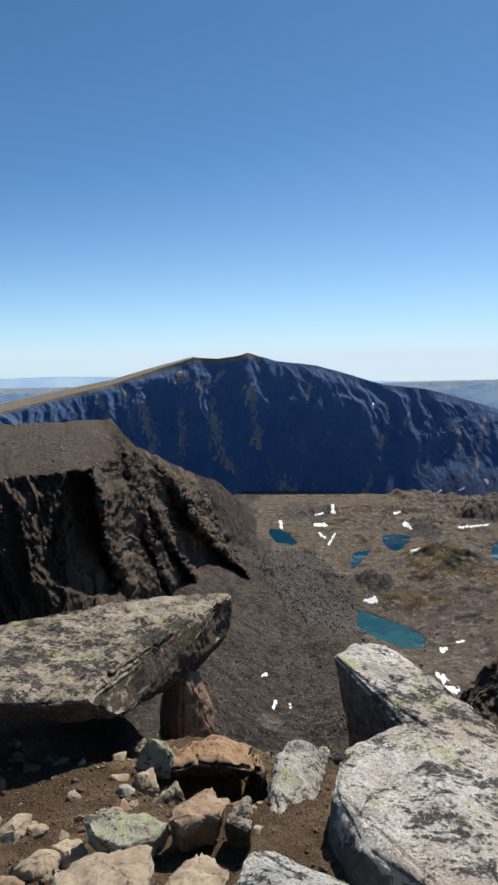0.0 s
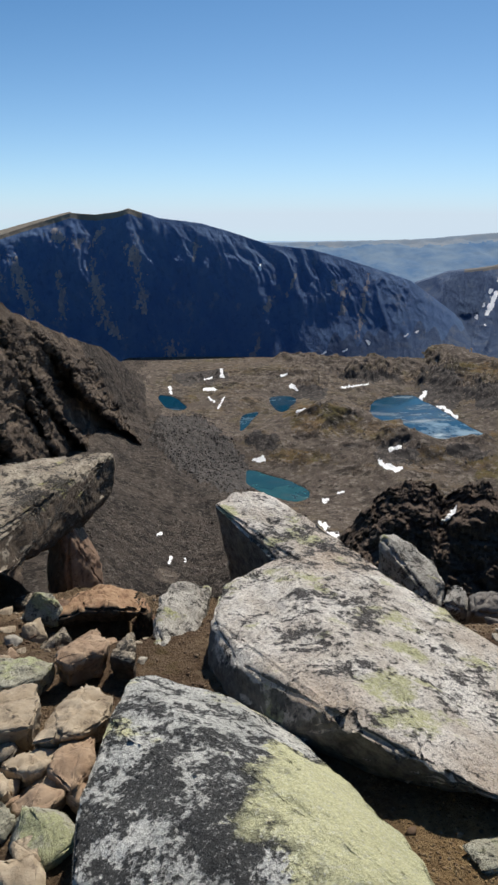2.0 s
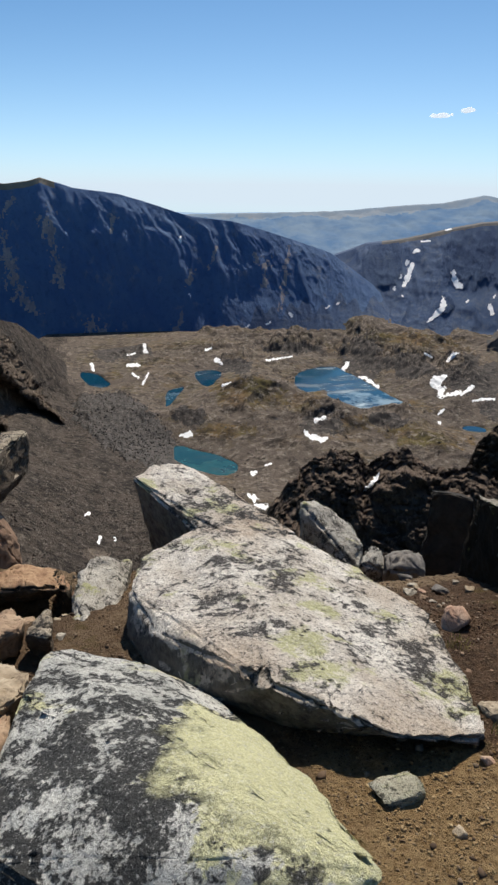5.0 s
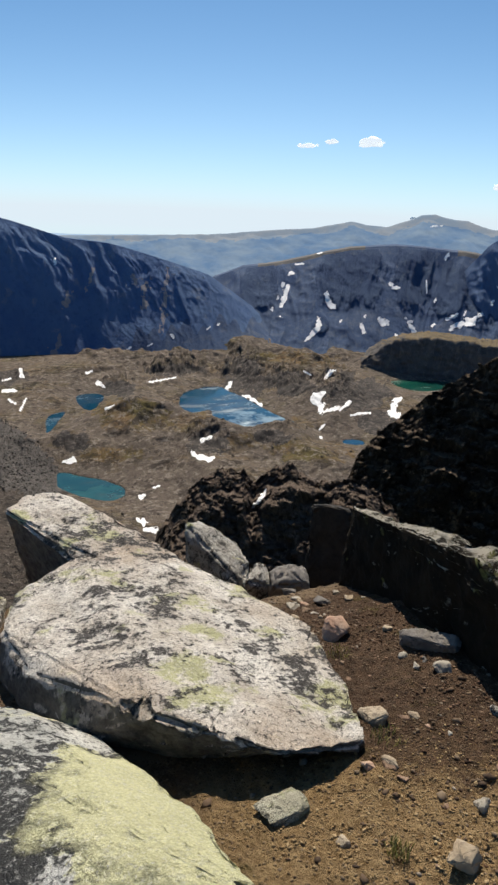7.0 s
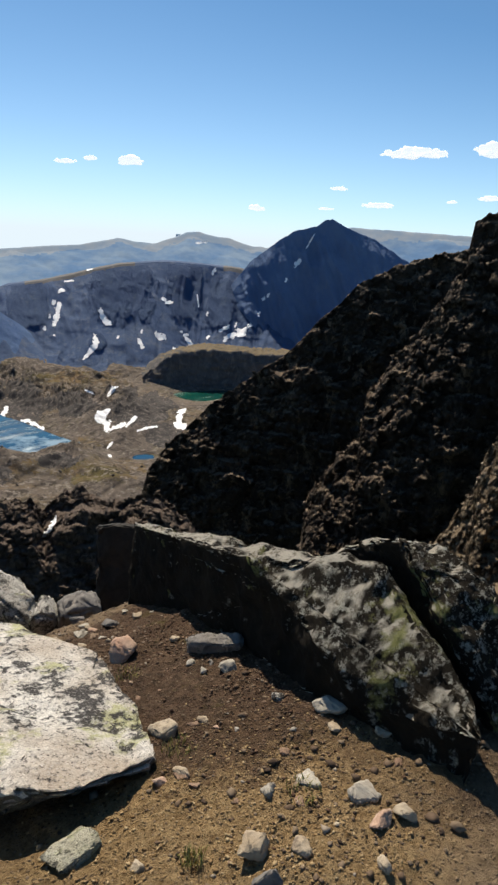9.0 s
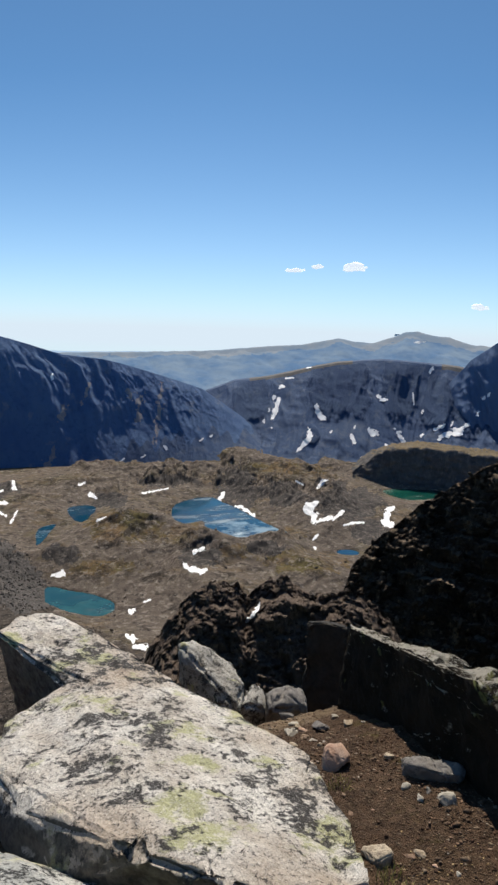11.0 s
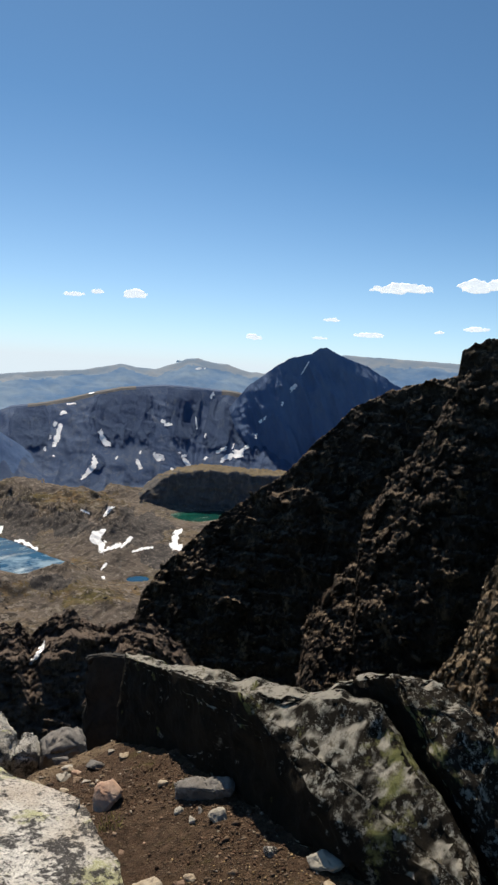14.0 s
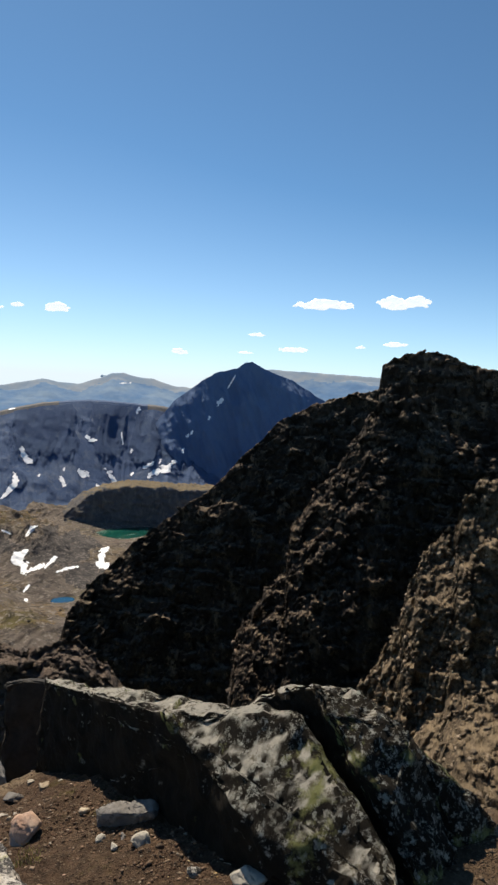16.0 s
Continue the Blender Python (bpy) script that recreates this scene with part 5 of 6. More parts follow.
# ---- the ledge underfoot ----
def ledge_height(x, y):
    z = np.minimum(0.3 - 0.24 * y, 0.12 + 0 * y)
    z = np.where(np.abs(y - 0.75) < 0.3, 0.12 - 0.24 * np.clip(y - 0.45, 0, 9) ** 2 / 1.2, z)
    z = z - 0.3 * np.clip(y - 1.9, 0, 9) * smoothstep(0.9, 1.5, x)
    z = z - 0.2 * np.exp(-(((x + 0.2) / 0.26) ** 2 + ((y - 2.78) / 0.17) ** 2)) - 0.16 * np.exp(-(((x - 0.02) / 0.36) ** 2 + ((y - 2.98) / 0.3) ** 2)) - 0.3 * np.exp(-(((x + 0.85) / 0.42) ** 2 + ((y - 3.45) / 0.35) ** 2))
    p = np.stack((x.ravel(), y.ravel(), 0 * x.ravel()), 1)
    z = z + 0.035 * fbm(p * 1.6, 4, 201).reshape(x.shape) + 0.014 * fbm(p * 9, 4, 207).reshape(x.shape) + 0.009 * fbm(p * 24, 3, 208, 0.6, True).reshape(x.shape)
    edge = np.interp(x, (-4, -1, -0.2, 0.3, 1.0, 1.6, 2.6, 5), (4.1, 4.0, 3.35, 3.1, 2.9, 2.75, 2.75, 2.2)) + 0.1 * fbm(p * 2.1, 3, 211).reshape(x.shape)
    over = np.clip(y - edge, 0, 9)
    side = np.clip(x - np.interp(y, (-2, 0.3, 1, 3), (5.0, 2.45, 2.3, 2.5)), 0, 9)
    return z - 1.3 * over - 0.5 * over ** 2 - 1.2 * side - 0.5 * side ** 2


gx, gy = np.meshgrid(np.concatenate((np.linspace(-4, -1.2, 30, False), np.linspace(-1.2, 2.2, 270, False), np.linspace(2.2, 4.6, 40))),
                     np.concatenate((np.linspace(-3, 0.35, 30, False), np.linspace(0.35, 3.1, 210, False), np.linspace(3.1, 5.4, 50))), indexing="ij")
ledge = tagged(mesh_from("ground", np.stack((gx, gy, ledge_height(gx, gy)), 2).reshape(-1, 3), grid_faces(340, 290), M_DIRT), "bare brown gravelly dirt on the summit ledge", "ground", kind="structure")

# the summit plateau going on behind, added unseen; it blocks light from below
back = Relief([(az, ((2.9, -26), (60, -1.6), (800, -0.6), (4800, -1.2))) for az in (88, 140, 180, 230, 270, 329)], 90, (24, 20, 10), 0.0, 65)
back.p[..., 2] += 0.25 * fbm(back.flat() / 4, 3, 221).reshape(back.p.shape[:2])
tagged(back.mesh("ground", simple("summit_rubble", (0.12, 0.09, 0.065), (0.24, 0.19, 0.14), 0.8, 0.95, 0.5, 0.1)), "stony brown summit plateau", "ground", kind="structure")


# ---- rocks ----
def rock_mesh(name, hulls, material, detail=0.05, rough=0.03, seed=0, bevel=0.9, grain=None):
    """A weathered rock: convex blocks, subdivided, chipped and roughened; its origin stays at the world's."""
    verts, faces, base = [], [], 0
    for h in hulls:
        bm = bmesh.new()
        for p in h:
            bm.verts.new(p)
        bmesh.ops.convex_hull(bm, input=bm.verts)
        bmesh.ops.delete(bm, geom=[v for v in bm.verts if not v.link_faces], context="VERTS")
        bmesh.ops.bevel(bm, geom=bm.edges[:], offset=detail * bevel, segments=2, affect="EDGES", clamp_overlap=True)
        bmesh.ops.remove_doubles(bm, verts=bm.verts[:], dist=detail * 0.12)
        bmesh.ops.dissolve_degenerate(bm, edges=bm.edges[:], dist=detail * 0.05)
        bmesh.ops.triangulate(bm, faces=bm.faces[:])
        for _ in range(6):
            longer = [e for e in bm.edges if e.calc_length() > detail * 1.5]
            if not longer or len(bm.verts) > 26000:
                break
            bmesh.ops.subdivide_edges(bm, edges=longer, cuts=1)
            bmesh.ops.triangulate(bm, faces=[f for f in bm.faces if len(f.verts) > 3])
        bmesh.ops.recalc_face_normals(bm, faces=bm.faces[:])
        bm.normal_update()
        bm.verts.index_update()
        co, no = np.array([v.co[:] for v in bm.verts]), np.array([v.normal[:] for v in bm.verts])
        size = np.ptp(co, axis=0).max()
        at = co
        if grain is not None:
            g = np.array(grain) / np.linalg.norm(grain)
            at = co - 0.5 * (co @ g)[:, None] * g
        chip = np.clip(fbm(at / (size * 0.13), 3, seed + 11, 0.5), 0.0, 1.0)
        d = rough * (0.8 * fbm(at / (size * 0.25), 3, seed, 0.5) - 0.9 * chip + 0.5 * fbm(at / (size * 0.06), 4, seed + 3, 0.6, True) + 0.2 * fbm(at / (detail * 2.5), 3, seed + 7, 0.6))
        co = co + no * d[:, None]
        verts.append(co)
        faces.append(np.array([[v.index for v in f.verts] for f in bm.faces]) + base)
        base += len(co)
        bm.free()
    return mesh_from(name, np.concatenate(verts), np.concatenate(faces), material)


big = rock_mesh("boulder", [
    [(0.32, 2.23, -0.05), (0.37, 1.9, -0.01), (0.5, 1.6, 0.07), (0.61, 1.36, 0.17), (0.77, 1.2, 0.16), (0.89, 1.1, 0.14), (1.2, 1.09, 0.05), (1.34, 1.4, -0.04), (1.49, 1.85, -0.12),
     (1.33, 2.45, -0.18), (1.18, 2.85, -0.17), (0.78, 2.85, -0.12), (0.4, 2.6, -0.12), (0.45, 2.3, -0.4), (1.3, 2.5, -0.5), (0.98, 1.85, -0.28), (1.16, 1.42, -0.14), (1.38, 1.8, -0.3), (0.5, 2.3, -0.35), (0.62, 2.0, -0.28), (0.36, 2.12, -0.42), (0.4, 1.87, -0.38), (0.52, 1.63, -0.22),
     (0.29, 2.12, -0.17), (0.35, 1.83, -0.12), (0.45, 1.58, -0.04), (0.57, 1.42, 0.06)],
    [(0.48, 3.5, -0.12), (0.65, 3.72, -0.14), (0.84, 3.75, -0.17), (1.02, 3.3, -0.155), (1.2, 2.85, -0.165), (0.67, 3.13, -0.185), (0.72, 2.8, -0.15), (0.95, 2.4, -0.1),
     (0.62, 3.55, -0.8), (0.8, 3.2, -0.7), (0.95, 3.7, -0.8), (1.2, 2.9, -0.6), (0.95, 2.5, -0.4)],
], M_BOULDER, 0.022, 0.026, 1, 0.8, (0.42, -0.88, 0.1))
tagged(big, "large pale boulder crusted with grey, black and lime lichen", "boulder", "summit boulders")
near_rock = rock_mesh("boulder", [
    [(0.0, 1.78, 0.08), (0.08, 1.85, 0.02), (0.3, 1.72, 0.02), (0.49, 1.62, -0.05), (0.56, 1.3, 0.03), (0.6, 0.98, 0.22), (0.6, 0.85, 0.26), (0.57, 0.62, 0.42), (-0.06, 1.5, 0.17), (-0.12, 1.2, 0.2), (-0.12, 1.0, 0.22),
     (0.18, 0.95, 0.27), (0.39, 0.72, 0.38), (0.3, 0.55, 0.3), (-0.05, 0.8, 0.0), (0.1, 1.7, -0.3), (0.5, 1.5, -0.3), (0.55, 0.9, -0.15), (0.3, 0.6, -0.1), (-0.08, 1.4, -0.2)],
], M_LIME, 0.018, 0.016, 5, 0.4, (0.5, -0.8, 0.2))
tagged(near_rock, "grey boulder with a broad lime-green lichen patch", "boulder", "summit boulders")
slab = rock_mesh("boulder", [
    [(-1.28, 3.8, -0.07), (-1.17, 4.1, -0.09), (-0.85, 4.4, -0.13), (-0.4, 4.6, -0.2), (-0.16, 4.6, -0.19), (-0.34, 4.3, -0.22), (-0.62, 3.7, -0.17), (-0.75, 3.2, -0.08), (-0.8, 2.95, -0.1), (-1.0, 2.8, -0.03), (-1.18, 2.75, 0.0),
     (-1.7, 3.1, -0.02), (-1.76, 3.8, -0.12), (-0.14, 4.54, -0.16), (-0.15, 4.44, -0.41), (-0.25, 4.34, -0.51), (-0.4, 4.08, -0.52), (-0.28, 4.59, -0.18), (-0.35, 4.1, -0.45), (-0.65, 3.1, -0.28), (-0.94, 2.95, -0.21), (-1.18, 2.85, -0.15), (-1.7, 3.2, -0.3), (-1.3, 3.9, -0.5)],
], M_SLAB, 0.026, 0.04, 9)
tagged(slab, "flat tilted rock slab overhanging a dark hollow", "boulder", "summit boulders")
pillar = rock_mesh("boulder", [[(-0.56, 4.0, -0.42), (-0.39, 4.15, -0.44), (-0.24, 4.05, -0.77), (-0.22, 3.95, -0.95), (-0.56, 3.8, -0.95), (-0.41, 3.8, -0.34), (-0.42, 3.72, -0.9), (-0.3, 4.4, -0.9), (-0.6, 4.3, -0.9)]], STONE["b"], 0.025, 0.03, 13)
tagged(pillar, "rusty brown rock propping up the flat slab", "boulder", "summit boulders")
cave = rock_mesh("boulder", [
    [(-0.44, 2.9, -0.44), (-0.25, 2.84, -0.345), (-0.12, 2.82, -0.34), (0.04, 2.88, -0.4), (-0.42, 2.92, -0.49), (-0.22, 2.86, -0.42), (0.0, 2.88, -0.46), (-0.32, 3.25, -0.5), (0.02, 3.25, -0.52), (-0.2, 3.3, -0.48), (-0.2, 3.3, -0.6)],
    [(-0.47, 2.92, -0.46), (-0.37, 2.92, -0.44), (-0.4, 3.25, -0.5), (-0.5, 2.88, -0.85), (-0.38, 2.95, -0.85), (-0.4, 3.3, -0.85)],
    [(0.01, 2.9, -0.4), (0.08, 2.92, -0.44), (0.04, 3.2, -0.5), (-0.02, 2.92, -0.85), (0.1, 2.9, -0.85), (0.06, 3.3, -0.85)],
    [(-0.4, 3.16, -0.5), (0.04, 3.16, -0.5), (-0.4, 3.3, -0.9), (0.06, 3.3, -0.9), (-0.2, 3.35, -0.5)],
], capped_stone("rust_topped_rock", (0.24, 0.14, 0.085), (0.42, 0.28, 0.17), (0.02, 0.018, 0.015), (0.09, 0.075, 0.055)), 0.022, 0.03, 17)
tagged(cave, "rust-topped dark rock wedged among smaller stones", "boulder", "summit boulders")
midrock = rock_mesh("boulder", [[(0.12, 2.84, -0.31), (0.21, 2.99, -0.32), (0.41, 3.07, -0.41), (0.31, 2.73, -0.38), (0.26, 2.48, -0.36), (0.15, 2.39, -0.33), (0.1, 2.39, -0.28), (0.09, 2.59, -0.3), (0.12, 2.89, -0.75), (0.4, 3.12, -0.75), (0.25, 2.53, -0.75), (0.1, 2.44, -0.75)]], M_GREYROCK, 0.02, 0.028, 19)
tagged(midrock, "grey lichen-spotted rock beside the large boulder", "boulder", "summit boulders")
b2 = rock_mesh("boulder", [[(1.96, 4.5, -0.94), (2.13, 4.6, -0.98), (2.37, 4.3, -1.12), (2.33, 4.0, -1.16), (2.17, 3.8, -1.2), (2.01, 4.2, -1.14), (2.0, 4.4, -1.8), (2.5, 4.3, -1.8), (2.3, 3.9, -1.7)]], M_GREYROCK, 0.03, 0.03, 23)
tagged(b2, "angular pale grey rock standing at the ledge's rim", "boulder", "summit boulders")
b3 = rock_mesh("boulder", [[(2.13, 3.6, -0.9), (2.25, 3.6, -0.91), (2.18, 3.4, -0.98), (1.98, 3.4, -0.88), (2.0, 3.5, -1.5), (2.3, 3.6, -1.5)]], M_GREYROCK, 0.025, 0.025, 29)
tagged(b3, "small pale grey rock at the ledge's rim", "boulder", "summit boulders")
b4 = rock_mesh("boulder", [[(2.24, 3.5, -0.9), (2.6, 3.6, -1.0), (2.45, 3.3, -0.98), (2.15, 3.3, -0.92), (2.3, 3.4, -0.86), (2.2, 3.5, -1.4), (2.6, 3.5, -1.4)]], STONE["d"], 0.025, 0.03, 31)
tagged(b4, "dark grey rock at the ledge's rim", "boulder", "summit boulders")
wall_slab = rock_mesh("boulder", [
    [(2.192, 2.559, -0.021), (2.049, 2.072, 0.091), (1.946, 1.721, 0.238), (1.845, 1.376, 0.351), (1.785, 1.175, 0.302), (1.697, 0.873, 0.233), (1.677, 0.805, 0.15), (2.224, 2.665, -0.75), (2.05, 1.8, -0.4), (1.75, 0.95, -0.1), (1.68, 0.78, -0.05),
     (2.275, 2.662, -0.064), (2.219, 2.365, -0.001), (2.203, 2.169, 0.073), (2.107, 1.773, 0.184), (2.055, 1.56, 0.274), (1.992, 1.276, 0.368), (1.961, 1.1, 0.425), (1.951, 0.889, 0.473), (1.953, 0.824, 0.438), (1.911, 0.715, 0.367),
     (1.841, 0.585, 0.345), (1.764, 0.464, 0.31), (1.681, 0.396, 0.26), (1.64, 0.42, 0.0), (2.35, 2.5, -0.8), (2.3, 1.7, -0.4), (2.1, 0.7, -0.2)],
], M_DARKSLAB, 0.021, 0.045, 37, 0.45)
tagged(wall_slab, "dark upright rock slab, its sunlit rim painted pale", "boulder", "summit boulders")
# near-black base colour stands in for the shadow this rock lies in
gap_rock = rock_mesh("boulder", [[(2.89, 4.02, -0.74), (2.98, 3.83, -0.68), (3.04, 3.67, -0.67), (2.83, 3.93, -1.37), (3.02, 3.55, -1.24), (3.15, 4.32, -0.91), (3.33, 4.07, -0.87), (2.85, 4.1, -4.2), (3.05, 3.6, -4.2), (3.4, 4.4, -4.4)]], plain_stone("shadowed_rock", (0.018, 0.015, 0.012), (0.035, 0.028, 0.022), (0.012, 0.01, 0.009)), 0.04, 0.05, 47)
tagged(gap_rock, "dark upright rock below the ledge's rim", "boulder", "summit boulders")
blk = rock_mesh("boulder", [[(2.107, 1.204, 0.34), (2.054, 1.024, 0.484), (2.014, 0.889, 0.559), (1.983, 0.782, 0.498), (1.96, 0.704, 0.406), (1.913, 0.545, 0.309), (1.881, 0.438, 0.182), (2.281, 1.017, 0.422), (2.224, 0.824, 0.469), (2.187, 0.698, 0.449),
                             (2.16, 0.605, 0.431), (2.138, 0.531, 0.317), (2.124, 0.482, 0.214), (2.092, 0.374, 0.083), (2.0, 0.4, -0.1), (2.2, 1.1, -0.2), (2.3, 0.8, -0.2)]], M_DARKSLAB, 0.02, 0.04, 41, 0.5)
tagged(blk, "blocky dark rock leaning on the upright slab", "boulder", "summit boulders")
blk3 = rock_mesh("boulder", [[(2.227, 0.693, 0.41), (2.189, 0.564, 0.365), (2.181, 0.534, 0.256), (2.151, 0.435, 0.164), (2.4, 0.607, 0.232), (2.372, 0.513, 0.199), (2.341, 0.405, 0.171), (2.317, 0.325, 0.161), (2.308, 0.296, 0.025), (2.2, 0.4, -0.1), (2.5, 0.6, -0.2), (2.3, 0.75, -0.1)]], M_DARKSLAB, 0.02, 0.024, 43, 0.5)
tagged(blk3, "dark lichen-spotted rock behind the upright slab", "boulder", "summit boulders")

# the larger rocks of the heap: outline of the top and thickness
HEAP_ROCKS = (
    ("broad flat tan rock slab in the heap of loose stones", "t", 0.11, ((-0.29, 1.58, 0.039), (-0.24, 1.79, -0.016), (-0.16, 1.92, -0.037), (-0.06, 1.82, -0.023), (-0.07, 1.69, 0.006), (-0.14, 1.59, 0.042), (-0.21, 1.56, 0.068))),
    ("rust-brown tilted rock slab in the heap of loose stones", "o", 0.10, ((-0.23, 1.47, 0.056), (-0.2, 1.61, 0.02), (-0.11, 1.63, -0.004), (-0.1, 1.47, 0.045), (-0.15, 1.36, 0.063))),
    ("angular tan rock in the heap of loose stones", "t", 0.09, ((-0.38, 1.55, 0.004), (-0.31, 1.62, -0.015), (-0.21, 1.59, -0.004), (-0.23, 1.47, 0.05), (-0.28, 1.45, 0.05))),
    ("flat mossy pale green rock lying on the dirt", "m", 0.11, ((-0.6, 2.13, -0.083), (-0.54, 2.21, -0.103), (-0.39, 2.15, -0.11), (-0.29, 2.12, -0.097), (-0.32, 2.0, -0.059), (-0.42, 1.92, -0.036), (-0.53, 1.99, -0.047))),
    ("orange-brown wedge of rock beside the hollow", "o", 0.13, ((-0.29, 2.08, -0.048), (-0.26, 2.25, -0.117), (-0.15, 2.35, -0.123), (-0.09, 2.2, -0.084), (-0.11, 2.12, -0.071), (-0.24, 2.05, -0.067))),
    ("lichen-crusted tan rock propped beside the hollow", "l", 0.13, ((-0.08, 2.1, -0.077), (-0.06, 2.25, -0.128), (-0.0, 2.28, -0.104), (0.01, 2.13, -0.071), (-0.0, 2.03, -0.057))),
    ("long tan rock ledge in the heap of loose stones", "t", 0.14, ((-0.61, 1.8, -0.001), (-0.52, 1.82, 0.016), (-0.41, 1.82, 0.004), (-0.32, 1.91, -0.008), (-0.29, 1.81, 0.014), (-0.29, 1.64, 0.043), (-0.47, 1.63, 0.044), (-0.57, 1.67, 0.04))),
    ("dark lichen-crusted rock in the heap of loose stones", "l", 0.09, ((-0.47, 1.62, -0.013), (-0.48, 1.7, -0.042), (-0.37, 1.68, -0.033), (-0.33, 1.61, 0.002), (-0.37, 1.57, -0.015))),
    ("small flat tan rock in the heap of loose stones", "t", 0.07, ((-0.29, 1.4, 0.006), (-0.27, 1.46, 0.012), (-0.21, 1.46, -0.0), (-0.18, 1.4, 0.023), (-0.21, 1.34, 0.034))),
    ("thin rust-brown rock sliver beside the lichen boulder", "o", 0.08, ((-0.17, 1.38, 0.032), (-0.12, 1.49, 0.027), (-0.11, 1.38, 0.026), (-0.13, 1.33, 0.045))),
    ("flat dark grey rock half sunk in the reddish soil", "d", 0.08, ((1.7, 1.57, -0.035), (1.74, 1.62, -0.05), (1.8, 1.56, -0.03), (1.85, 1.42, 0.0), (1.82, 1.37, 0.005), (1.77, 1.41, 0.0), (1.72, 1.5, -0.015))),
    ("narrow brown rock wedged in the heap of loose stones", "t", 0.09, ((-0.39, 1.41, 0.029), (-0.39, 1.53, 0.015), (-0.35, 1.51, 0.007), (-0.32, 1.43, 0.03), (-0.34, 1.39, 0.053))),
)
for i, (words, kind, thick, rim) in enumerate(HEAP_ROCKS):
    mid = np.mean(rim, axis=0)
    foot = [tuple(mid + (np.array(p) - mid) * np.array((0.86, 0.8, 1)) - np.array((0, -0.02, thick))) for p in rim]
    ob = rock_mesh("stone", [[*rim, *foot, tuple(mid + np.array((0.01, 0.02, 0.012)))]], STONE[kind], 0.012, 0.016, 60 + i, 0.5)
    tagged(ob, words, "stone", "loose stones")

# loose stones: place, width, height over width, kind
STONES = ((-0.25, 1.45, 0.151, 0.75, "t"), (-0.35, 1.46, 0.114, 1.0, "t"), (-0.42, 1.51, 0.098, 1.2, "o"), (-0.24, 1.38, 0.147, 0.75, "o"), (-0.22, 1.27, 0.192, 0.55, "m"), (-0.33, 1.33, 0.108, 1.1, "m"))
STONES2 = ((-0.26, 1.12, 0.15, 0.78, "t"), (-0.48, 2.82, 0.137, 1.2, "t"), (-0.58, 3.29, 0.207, 0.92, "l"), (-1.18, 3.05, 0.084, 1.3, "t"), (-1.1, 3.24, 0.07, 1.3, "t"), (-0.76, 2.57, 0.086, 0.83, "t"), (-0.61, 2.79, 0.106, 0.57, "t"),
           (-0.68, 2.37, 0.054, 0.75, "o"), (-0.64, 2.08, 0.147, 0.83, "t"), (0.34, 3.04, 0.058, 1.1, "g"), (1.53, 1.76, 0.15, 0.95, "p"), (1.69, 1.43, 0.05, 0.6, "d"), (1.68, 1.32, 0.11, 0.64, "w"), (1.66, 1.5, 0.055, 0.67, "w"))
STONES3 = ((1.3, 1.23, 0.108, 0.73, "t"), (1.42, 1.17, 0.047, 0.58, "t"), (0.92, 0.86, 0.041, 0.69, "t"), (0.84, 1.02, 0.16, 0.5, "m"), (1.2, 1.03, 0.061, 0.53, "t"), (1.14, 1.05, 0.053, 0.83, "p"), (1.75, 1.7, 0.054, 0.82, "t"),
           (1.63, 1.4, 0.036, 0.88, "w"), (1.55, 2.1, 0.069, 0.69, "t"), (1.63, 2.0, 0.037, 1.0, "t"), (1.69, 2.21, 0.067, 0.5, "o"), (1.83, 2.29, 0.117, 0.7, "d"), (2.0, 2.4, 0.049, 0.75, "w"), (1.12, 0.69, 0.103, 0.8, "t"), (1.3, 0.79, 0.068, 0.9, "w"))
STONES4 = ((1.4, 0.74, 0.094, 0.58, "w"), (1.45, 0.59, 0.102, 0.83, "w"), (1.68, 0.87, 0.126, 0.62, "w"), (1.62, 0.81, 0.056, 0.53, "t"), (1.7, 0.69, 0.094, 0.4, "t"), (1.21, 0.61, 0.063, 0.5, "t"), (1.08, 0.61, 0.091, 0.83, "d"),
           (1.41, 0.52, 0.083, 0.6, "p"), (1.46, 0.48, 0.067, 1.0, "t"), (1.3, 0.44, 0.047, 1.0, "t"), (1.64, 1.05, 0.06, 0.67, "g"), (1.52, 0.89, 0.026, 0.86, "w"), (1.33, 0.59, 0.023, 0.86, "t"))
WORDS = {"b": "dull brown", "m": "mossy pale green", "t": "tan", "o": "rust-brown", "p": "pinkish", "w": "pale", "g": "grey lichen-spotted", "l": "lichen-crusted", "d": "dark grey"}
rng = random.Random(5)
RUBBLE = []
for k in range(170):
    x, y = rng.uniform(-1.5, 0.1), rng.uniform(1.0, 3.4)
    if not (x > -0.15 and y < 1.95):
        RUBBLE.append((x, y, 0.03 + 0.09 * rng.random() ** 1.8, rng.uniform(0.5, 0.9), rng.choice("tttbbow")))
for k in range(70):
    RUBBLE.append((rng.uniform(0.95, 2.1), rng.uniform(0.5, 2.5), 0.015 + 0.05 * rng.random() ** 2.5, rng.uniform(0.3, 0.55), rng.choice("bbbtowp")))
